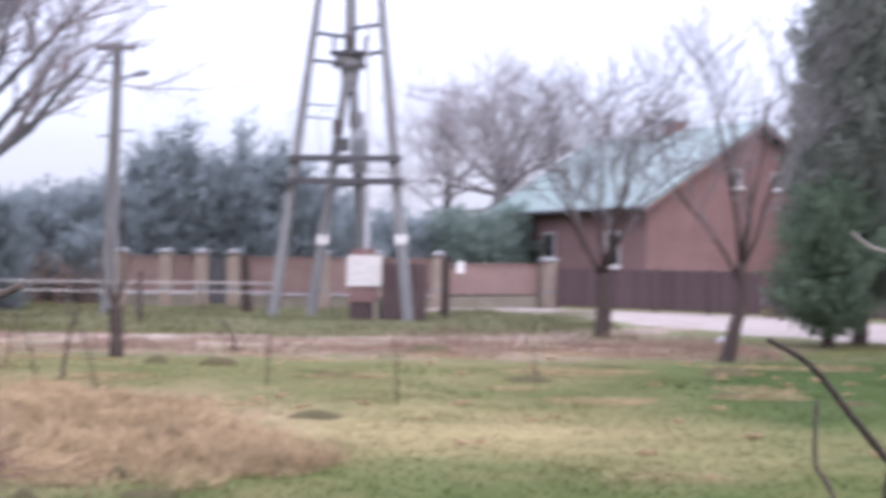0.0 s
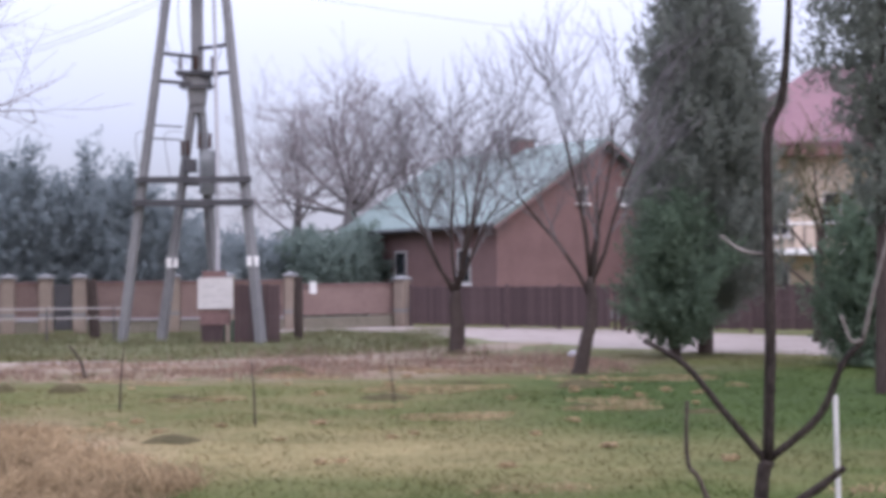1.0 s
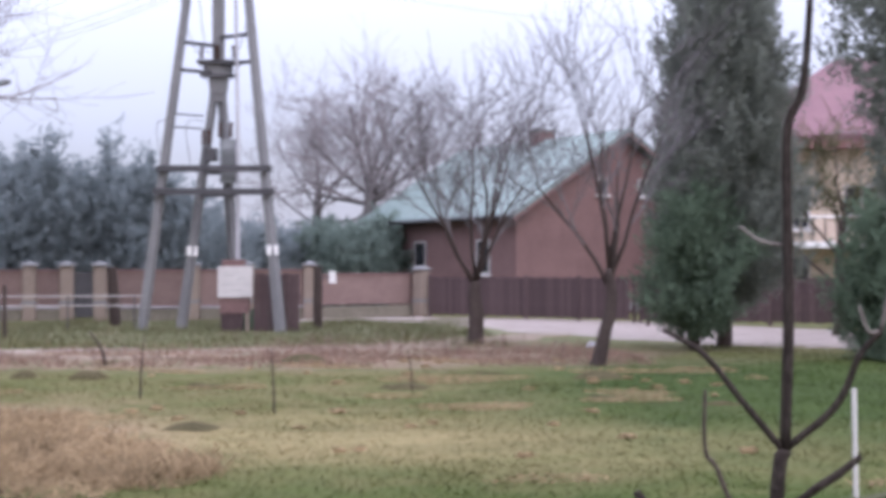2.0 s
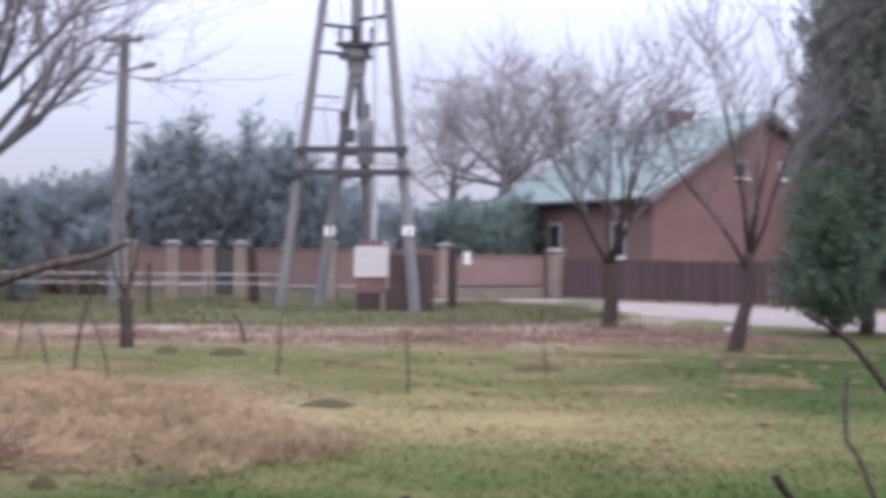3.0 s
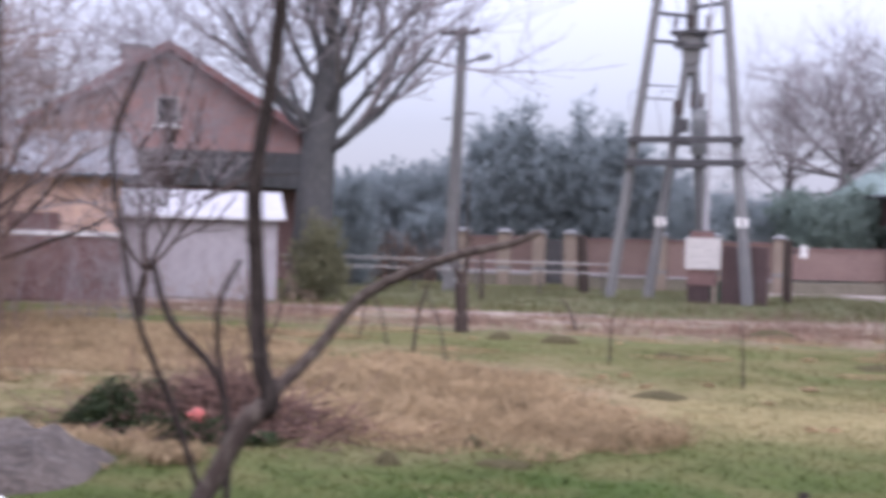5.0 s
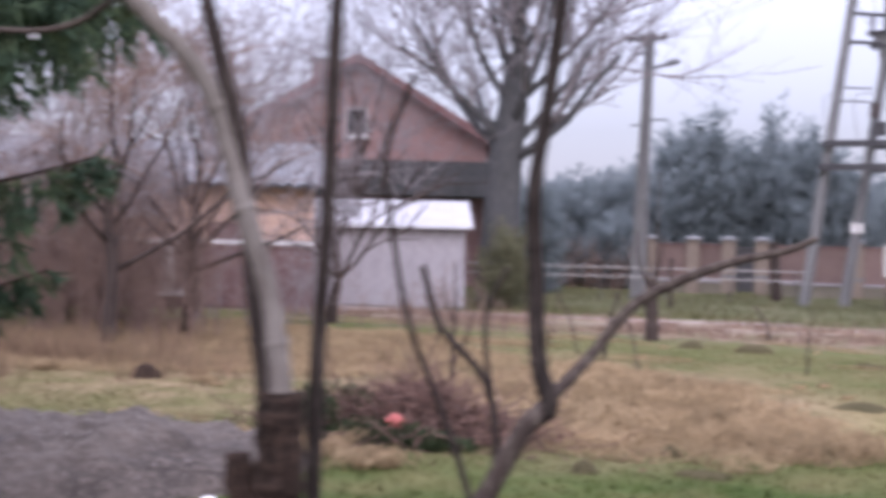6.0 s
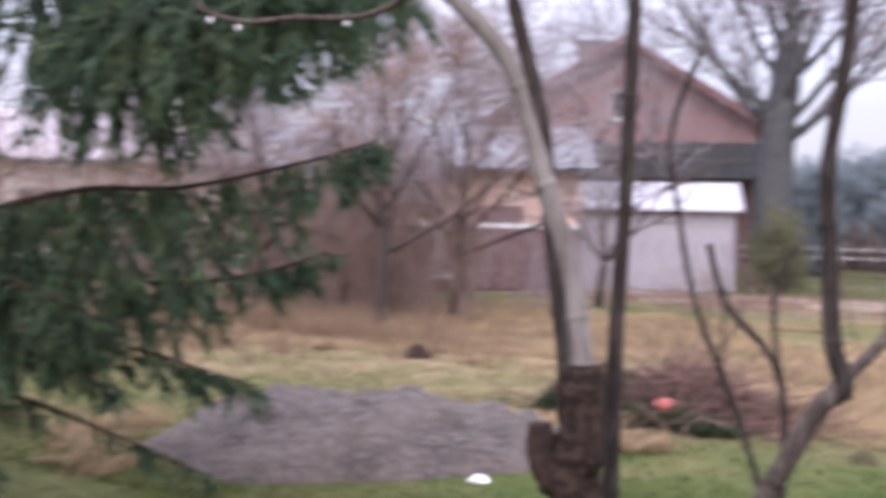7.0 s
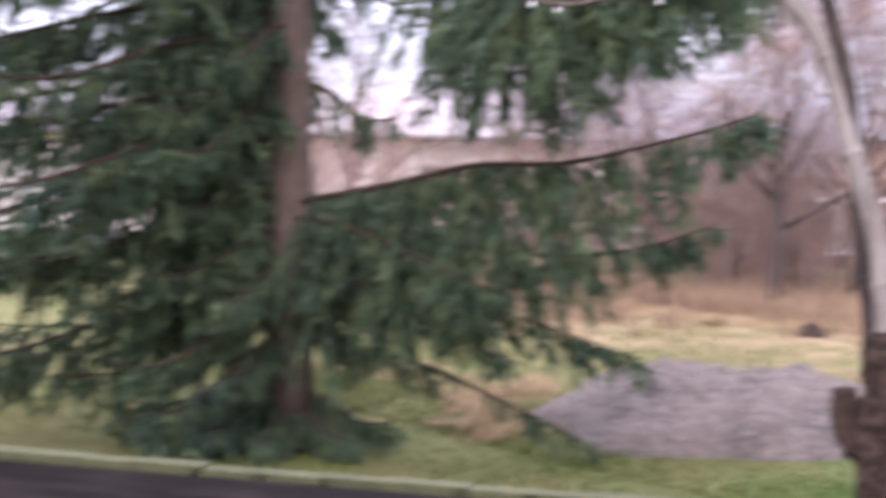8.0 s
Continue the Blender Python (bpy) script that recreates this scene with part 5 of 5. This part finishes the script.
def tussock(s, x, y, n, size, rng):
    """A clump of long blades that arch over to one side."""
    wx, wy = rng.gauss(0, 0.8), rng.gauss(0, 0.8)
    z = gz(x, y)
    for _ in range(n):
        a = rng.uniform(0, 6.283)
        h = size * rng.uniform(0.5, 1.2)
        px, py = x + rng.gauss(0, size * 0.35), y + rng.gauss(0, size * 0.35)
        ox, oy = math.cos(a) + wx, math.sin(a) + wy
        w = 0.006
        m = (px + ox * h * 0.35, py + oy * h * 0.35, z + h * rng.uniform(0.3, 0.6))
        e = (px + ox * h * 0.9, py + oy * h * 0.9, z + h * rng.uniform(0.02, 0.4))
        k = len(s.v)
        s.v += [(px - w, py, z - 0.01), (px + w, py, z - 0.01), (m[0] + w, m[1], m[2]), (m[0] - w, m[1], m[2]), e]
        s.f += [(k, k + 1, k + 2, k + 3), (k + 3, k + 2, k + 4)]


tus = Shape()
for _ in range(420):
    u = rng.random()
    if u < 0.6:
        x, y = rng.uniform(-8, -1), rng.uniform(10.6, 18.5)
        while not in_patch(x, y):
            x, y = rng.uniform(-8, -1), rng.uniform(10.6, 18.5)
        tussock(tus, x, y, 120, rng.uniform(0.12, 0.4), rng)
    elif u < 0.85:
        tussock(tus, rng.uniform(-15, -8), rng.uniform(12.5, 20), 80, rng.uniform(0.12, 0.3), rng)
    else:
        tussock(tus, rng.uniform(-7, 5), rng.uniform(11.5, 25), 70, rng.uniform(0.05, 0.1), rng)
for _ in range(70):
    a, q = rng.uniform(radians(-10), radians(215)), rng.uniform(1.0, 1.35)
    px, py = math.cos(a) * 1.7 * q, math.sin(a) * 1.45 * q
    tussock(tus, -6.45 + px * 0.766 - py * 0.643, 7.5 + px * 0.643 + py * 0.766, 70, rng.uniform(0.08, 0.24), rng)
single("tussocks", tus, M["hay"], "matted arching tussocks of tan dead grass", "grass", kind="stuff")
blades("grass", lawn_spots, 0.02, 0.06, 0.006, 2.2, M["lawn"], "short winter grass, green with straw tips", "grass")
blades("dead_grass", hay_spots, 0.03, 0.11, 0.009, 3.4, M["hay"], "flattened tan dead grass", "grass")
reed_spots = []
while len(reed_spots) < 5000:
    x, y = rng.gauss(-13.4, 1.7), rng.gauss(13.6, 1.3)
    if noise.noise((x * 0.9, y * 0.9, 2.0)) < 0.0:
        continue
    reed_spots.append((x, y, 0.6 + 0.7 * rng.random()))
blades("reeds", reed_spots, 0.18, 0.5, 0.01, 0.7, M["reed"], "tall orange-brown dead grass before the thicket", "grass")
weed_spots = []
while len(weed_spots) < 13000:
    x, y = rng.uniform(-16, 5), rng.gauss(26.0, 1.5)
    if noise.noise((x * 0.5, y * 0.9, 7.0)) > -0.1 and y > 23:
        weed_spots.append((x, y, 0.6 + 0.8 * rng.random()))
blades("dry_weeds", weed_spots, 0.03, 0.13, 0.014, 0.9, M["dry_weed"], "low red-brown dry weeds along the dirt track", "weeds")
blades("leaf_litter", litter_spots, 0.01, 0.05, 0.022, 1.6, M["leaf_litter"], "brown fallen leaves among dead grass", "leaves")


def mound(name, x, y, rx, ry, h, material, label, category, seed, group="", turn=0, rough_=0.25, seg=28, rings=9, flat=2.0, lumps=0.55):
    """A heap with an uneven outline and surface."""
    s, rng = Shape(), random.Random(seed)
    ca, sa = math.cos(radians(turn)), math.sin(radians(turn))
    for r in range(rings + 1):
        t = r / rings
        for k in range(seg):
            a = 2 * math.pi * k / seg
            wob = 1 + rough_ * noise.noise((math.cos(a) * 1.6 + seed, math.sin(a) * 1.6, seed * 1.7))
            px, py = math.cos(a) * rx * (1 - t) * wob, math.sin(a) * ry * (1 - t) * wob
            wx, wy = x + px * ca - py * sa, y + px * sa + py * ca
            z = h * (1 - (1 - t) ** flat) * (1 + lumps * noise.noise((wx * 1.6, wy * 1.6, seed))) + 0.25 * h * noise.noise((wx * 5, wy * 5, seed + 4.0)) * min(1, t * 3)
            s.v.append((wx, wy, gz(wx, wy) - 0.03 + max(0, z)))
    s.f = [(r * seg + k, r * seg + (k + 1) % seg, (r + 1) * seg + (k + 1) % seg, (r + 1) * seg + k) for r in range(rings) for k in range(seg)]
    return single(name, s, material, label, category, group, smooth=True)


mound("soil_mound", -6.45, 7.5, 1.6, 1.35, 0.4, M["gravel"], "low flat-topped mound of grey gravelly soil on the lawn", "mound", 3, turn=40, seg=96, rings=40, flat=3.6, lumps=0.3)
st = Shape()
rng = random.Random(5)
for i in range(320):
    a, r = rng.uniform(0, 6.283), math.sqrt(rng.random())
    px, py = math.cos(a) * 1.45 * r, math.sin(a) * 1.25 * r
    x, y = -6.45 + px * 0.766 - py * 0.643, 7.5 + px * 0.643 + py * 0.766
    z = 0.4 * (1 - r ** 4) * (1 + 0.3 * noise.noise((x * 1.6, y * 1.6, 3.0))) - 0.02
    q = rng.uniform(0.008, 0.03)
    c = Vector((x, y, z))
    pts = [c + Vector((q * rng.uniform(0.6, 1.2), 0, 0)), c + Vector((0, q * rng.uniform(0.6, 1.2), 0)), c - Vector((q, 0, 0)), c - Vector((0, q, 0)), c + Vector((0, 0, q * 0.8))]
    k = len(st.v)
    st.v += [tuple(p) for p in pts]
    st.f += [(k, k + 1, k + 4), (k + 1, k + 2, k + 4), (k + 2, k + 3, k + 4), (k + 3, k, k + 4)]
single("gravel", st, M["stone"], "loose pebbles and clods on the heap", "gravel", kind="stuff")
for i, (x, y, r, h) in enumerate(((-1.98, 14.6, 0.38, 0.13), (0.4, 19.3, 0.4, 0.13), (-2.5, 19.6, 0.3, 0.1), (3.4, 20.6, 0.45, 0.16), (3.0, 17.6, 0.35, 0.1), (4.3, 16.6, 0.3, 0.09), (-2.95, 10.4, 0.1, 0.12), (-2.45, 9.6, 0.25, 0.1), (-4.5, 21.3, 0.3, 0.22), (-5.6, 21.6, 0.25, 0.2), (1.8, 21.5, 0.3, 0.1), (-1.3, 24.5, 0.5, 0.2))):
    mound("molehill", x, y, r, r * 0.65, h * 0.8, M["soil"], "dark molehill of crumbly soil in the grass", "molehill", 20 + i, "molehills", seg=28, rings=9, rough_=0.7)
mound("clod", -3.3, 9.3, 0.13, 0.11, 0.12, M["soil"], "dark lump of turf in the grass", "clod", 61, seg=16, rings=6)
mound("stump_end", -9.8, 12.7, 0.22, 0.18, 0.22, M["stump"], "red-brown stump end in dead grass", "stump", 62, seg=16, rings=6)
mound("white_stone", 4.65, 28.7, 0.17, 0.12, 0.16, M["shed_wall"], "pale stone at the roadside", "stone", 63, seg=14, rings=6)
mound("paper", -5.02, 7.02, 0.09, 0.06, 0.09, M["white"], "crumpled white paper on the grass", "litter", 64, seg=12, rings=4, rough_=0.8)
mound("bush", -3.2, 37.0, 0.7, 0.5, 0.55, M["thuja_green"], "low green bush under the tower", "bush", 65, seg=20, rings=7)

# brush pile with the red ball
brush = thing("brush_pile", -5.2, 10.3, 0, "heap of cut brown twigs on green moss", "brush pile")
s, rng = Shape(), random.Random(9)
for i in range(1500):
    a = rng.uniform(0, 6.283)
    r = abs(rng.gauss(0, 0.6))
    p = Vector((math.cos(a) * r * 1.15, math.sin(a) * r * 0.75, rng.uniform(0.02, 0.44) * max(0.14, 1 - r * 0.7)))
    d = Vector((rng.gauss(0, 1), rng.gauss(0, 1), rng.gauss(0.1, 0.45))).normalized()
    ln = rng.uniform(0.2, 0.75)
    mid = p + d * ln * 0.5 + Vector((rng.gauss(0, 0.05), rng.gauss(0, 0.05), rng.gauss(0, 0.03)))
    s.tube([p, mid, p + d * ln], [rng.uniform(0.004, 0.011), 0.005, 0.002], 4)
part("brushwood", s, M["brushwood"], brush)
s = Shape()
for i in range(7000):
    a, r = rng.uniform(0, 6.283), math.sqrt(rng.random())
    if i % 5 < 3:
        p = Vector((math.cos(a) * 0.55 * r - 0.66, math.sin(a) * 0.42 * r - 0.28, 0.02 + (0.3 + 0.14 * math.sin(a * 3)) * math.sqrt(1 - r * r) * rng.random() ** 0.7))
    else:
        p = Vector((math.cos(a) * 0.75 * r + 0.1, math.sin(a) * 0.22 * r - 0.62, 0.02 + 0.16 * (1 - r * r) * rng.random()))
    d = Vector((rng.gauss(0, 1), rng.gauss(0, 1), rng.gauss(0.4, 0.6))).normalized()
    w = d.cross(Vector((0.3, 0.4, 0.8))).normalized() * 0.02
    s.quad(p, p + d * 0.05 + w, p + d * 0.1, p + d * 0.05 - w)
part("ivy", s, M["ivy"], brush, "green ivy leaves at its foot")
s = Shape()
for i in range(1600):
    a, r = rng.uniform(0, 6.283), abs(rng.gauss(0, 0.6))
    p = Vector((math.cos(a) * r * 1.5 + 0.2, math.sin(a) * r * 0.9, 0.02 + 0.42 * max(0, 1 - r) * rng.random()))
    d = Vector((rng.gauss(0, 1), rng.gauss(0, 1), rng.gauss(0.2, 0.5))).normalized()
    w = d.cross(Vector((0.5, 0.2, 0.8))).normalized() * 0.022
    s.quad(p, p + d * 0.035 + w, p + d * 0.075, p + d * 0.035 - w)
part("dead_foliage", s, M["leaf_litter"], brush, "curled brown leaves")
bm = bmesh.new()
bmesh.ops.create_uvsphere(bm, u_segments=20, v_segments=12, radius=0.072)
me = bpy.data.meshes.new("ball")
bm.to_mesh(me)
bm.free()
me.materials.append(M["red_plastic"])
ball = new("ball", me)
ball.location, ball.scale = (-5.08, 9.76, 0.19), (1.2, 1.1, 1.0)
tagged(ball, "faded red plastic ball lying in the brush pile", "ball")


# ---- thickets and thin stems ----
def thicket(name, x, y, rx, ry, height, n, label, seed, material, r0=0.012, group="thickets"):
    """Many thin upright stems with side twigs."""
    rng = random.Random(seed)
    t = thing(name, x, y, 0, label, "shrub", group)
    for i in range(n):
        s = Shape()
        a, q = rng.uniform(0, 6.283), math.sqrt(rng.random())
        p = Vector((math.cos(a) * rx * q, math.sin(a) * ry * q, -0.03))
        h = height * rng.uniform(0.55, 1.1)
        d = Vector((rng.gauss(0, 0.18), rng.gauss(0, 0.18), 1)).normalized()
        pts = [p]
        for j in range(4):
            d = (d + Vector((rng.gauss(0, 0.12), rng.gauss(0, 0.12), 0))).normalized()
            pts.append(pts[-1] + d * h / 4)
        s.tube(pts, [r0, r0 * 0.8, r0 * 0.6, r0 * 0.45, r0 * 0.25], 4)
        for j in range(9):
            k = rng.randint(1, 3)
            q = pts[k].lerp(pts[k + 1], rng.random())
            e = (d * 0.6 + Vector((rng.gauss(0, 0.6), rng.gauss(0, 0.6), rng.gauss(0.1, 0.4)))).normalized()
            ln = h * rng.uniform(0.12, 0.35)
            m = q + e * ln * 0.5 + Vector((0, 0, 0.04 * ln))
            s.tube([q, m, q + e * ln], [r0 * 0.4, r0 * 0.3, r0 * 0.15], 3)
            for _ in range(2):
                e2 = (e + Vector((rng.gauss(0, 0.7), rng.gauss(0, 0.7), rng.gauss(0, 0.5)))).normalized()
                s.tube([m, m + e2 * ln * 0.5], [r0 * 0.25, r0 * 0.12], 3)
        part("stalk", s, material, t)


thicket("thicket", -14.6, 17.6, 2.4, 1.5, 2.7, 190, "tangled purple-brown bare thicket beside the outbuilding", 1, M["twig_brown"])
thicket("thicket", -17.8, 15.6, 2.6, 1.8, 3.2, 220, "tangled purple-brown bare thicket along the plot", 2, M["twig_brown"])
thicket("thicket", -20.8, 13.0, 2.6, 2.2, 3.6, 200, "tall bare brown thicket behind the spruce", 3, M["twig_brown"])
thicket("thicket", -15.6, 19.0, 1.5, 1.0, 2.7, 100, "tall purple-brown bare thicket beside the dead grass", 14, M["twig_brown"])
thicket("thicket", -17.6, 20.6, 2.2, 1.0, 3.4, 90, "tall bare bushes along the outbuilding wall", 8, M["twig"])
thicket("thicket", -16.6, 20.4, 2.0, 0.7, 1.6, 90, "low tangled brown bushes at the foot of the outbuilding", 9, M["twig_brown"])
thicket("thicket", -13.6, 21.2, 1.8, 1.0, 2.0, 40, "thin bare bushes before the outbuilding", 4, M["twig"])
thicket("thicket", -11.0, 22.5, 1.6, 0.8, 1.1, 26, "low dry bushes beside the shed", 5, M["twig_brown"])
thicket("thicket", -18.0, 45.2, 5.2, 0.7, 1.7, 150, "low bare brown undergrowth before the evergreens", 15, M["twig_brown"], 0.02)
thicket("weeds", -9.2, 20.6, 1.6, 0.8, 0.8, 22, "dry brown weed stalks by the track", 6, M["twig_brown"], 0.006)
thicket("weeds", -5.2, 24.6, 2.6, 0.7, 0.35, 60, "low brown dry weeds along the track", 11, M["twig_brown"], 0.006)
thicket("weeds", 2.6, 26.6, 1.8, 0.9, 0.4, 45, "low brown dry weeds by the fruit tree", 12, M["twig_brown"], 0.006)
thicket("weeds", -0.6, 26.2, 2.2, 0.9, 0.45, 60, "low red-brown dry weeds by the track", 7, M["twig_brown"], 0.006)
# bare garden trees behind the outbuilding
for i, (x, y, h, sd) in enumerate(((-19.6, 20.2, 2.0, 71), (-23.5, 21.0, 2.6, 72), (-16.8, 20.6, 1.7, 73), (-26.0, 17.0, 2.8, 74), (-24.0, 30.0, 3.5, 75), (-30, 28, 3.6, 76), (-13.4, 18.6, 2.1, 77), (-20.4, 30.6, 3.8, 78), (-17.4, 31.8, 3.6, 79), (-16.0, 16.4, 2.0, 80), (-15.4, 21.6, 2.6, 82))):
    bare_tree(x, y, "bare garden tree with a dense net of twigs", [(0, 0, -0.1), (0.1, 0, h * 0.5), (0.05, 0, h * 0.8), (0.2, 0, h * 1.2)], ring_limbs(8, 0.4, 1.0, 25, 75, h * 1.05, sd), 0.05 + h * 0.03, sd, M["bark_dark"], M["twig"], 0.5, 0.02, 0.008, 4, (3, 4))

bare_tree(-13.0, 16.0, "bare brown garden tree before the thicket", [(0, 0, -0.1), (0.1, 0, 1.1), (0.0, 0, 1.9), (0.15, 0, 2.8)], ring_limbs(8, 0.4, 1.0, 30, 75, 2.4, 84), 0.11, 84, M["bark_dark"], M["twig_brown"], 0.5, 0.02, 0.008, 4, (3, 4))

# pollarded stem, posts and dry stalks
poll = thing("pollard", 0, 0, 0, "short dark pollarded trunk with thin upright shoots", "tree")
stem("trunk", [(-6.52, 22.62, -0.05), (-6.53, 22.62, 0.4), (-6.55, 22.62, 0.85)], [0.14, 0.11, 0.12], M["bark_dark"], poll, "", 5, 0.12)
for i, (dx, h) in enumerate(((0.1, 2.9), (-0.1, 2.2), (0.2, 1.8), (-0.3, 1.9))):
    stem("shoot", [(-6.55, 22.62, 0.8), (-6.55 + dx * 0.7, 22.62, 1.3), (-6.55 + dx, 22.62, h)], [0.035, 0.025, 0.01], M["bark_dark"], poll)
for x, y, h, r, lean, lab in ((-7.7, 40.4, 1.75, 0.16, -0.12, "dark leaning wooden post on the verge"), (-1.62, 38.2, 1.75, 0.14, 0.0, "dark wooden post with a small white sign"), (-8.95, 33, 1.3, 0.05, 0, "thin rusty post on the verge"), (7.9, 38.6, 1.1, 0.06, 0, "thin dark post before the fence"), (-13.6, 29.5, 1.1, 0.04, 0.03, "thin post by the shed")):
    p = thing("post", x, y, 0, lab, "post", "posts")
    part("shaft", Shape().tube([(0, 0, -0.1), (lean * 0.4, 0, h * 0.5), (lean, 0, h)], [r, r * 0.95, r * 0.85], 10, 0.06), M["bark_dark"], p)
sign = thing("sign", -1.3, 38.1, 0, "small white sign on the dark post", "sign")
part("plate", Shape().box(0.0, -0.015, 1.28, 0.2, 0.0, 1.62, None, 0.004), M["white"], sign)
part("bracket", Shape().box(-0.25, -0.01, 1.42, 0.0, 0.01, 1.46), M["steel"], sign)
for x, y, h, dx, r in ((-5.9, 17.9, 1.35, 0.36, 0.024), (-6.6, 18.9, 1.0, -0.42, 0.016), (-4.75, 24.0, 0.6, -0.3, 0.03), (-4.7, 15.6, 1.2, -0.4, 0.014), (-1.2, 15.8, 0.78, -0.04, 0.013),
                       (-3.1, 17.8, 0.85, 0.06, 0.014), (0.5, 18.8, 0.6, -0.08, 0.012), (-7.6, 20.4, 0.9, 0.2, 0.014), (-9.0, 19.2, 1.1, -0.25, 0.016)):
    p = thing("dry_stalk", 0, 0, 0, "thin dark bare stalk standing in the grass", "stalk", "dry stalks")
    stem("stalk", [(x, y, -0.05), (x + dx * 0.3, y, h * 0.5), (x + dx, y, h)], [r, r * 0.8, r * 0.4], M["bark_dark"], p, "", 4)
seedling = thing("seedling_tree", 0, 0, 0, "young bare tree with a low fork in the dead grass", "sapling")
stem("stem", [(-6.2, 13.4, -0.05), (-6.2, 13.4, 0.5), (-6.17, 13.4, 0.95), (-6.2, 13.4, 1.45)], [0.026, 0.02, 0.015, 0.009], M["bark_dark"], seedling)
stem("limb", [(-6.2, 13.4, 0.3), (-6.02, 13.38, 0.65), (-5.85, 13.36, 1.15)], [0.016, 0.011, 0.006], M["bark_dark"], seedling)
stem("limb", [(-6.18, 13.4, 0.75), (-6.3, 13.42, 1.0), (-6.36, 13.44, 1.3)], [0.012, 0.009, 0.005], M["bark_dark"], seedling)
# the far wood line
s, rng = Shape(), random.Random(99)
for i in range(700):
    a = radians(rng.uniform(48, 165))
    d = rng.uniform(95, 125)
    x, y, h = math.cos(a) * d, math.sin(a) * d, rng.uniform(2.5, 6.0)
    for j in range(5):
        px = x + rng.gauss(0, 1.2)
        s.tube([(px, y, 0), (px + rng.gauss(0, 0.4), y, h * 0.6), (px + rng.gauss(0, 0.9), y, h)], [0.16, 0.1, 0.03], 3)
single("far_wood", s, M["bark_far"], "distant line of bare grey trees", "woods", kind="stuff")
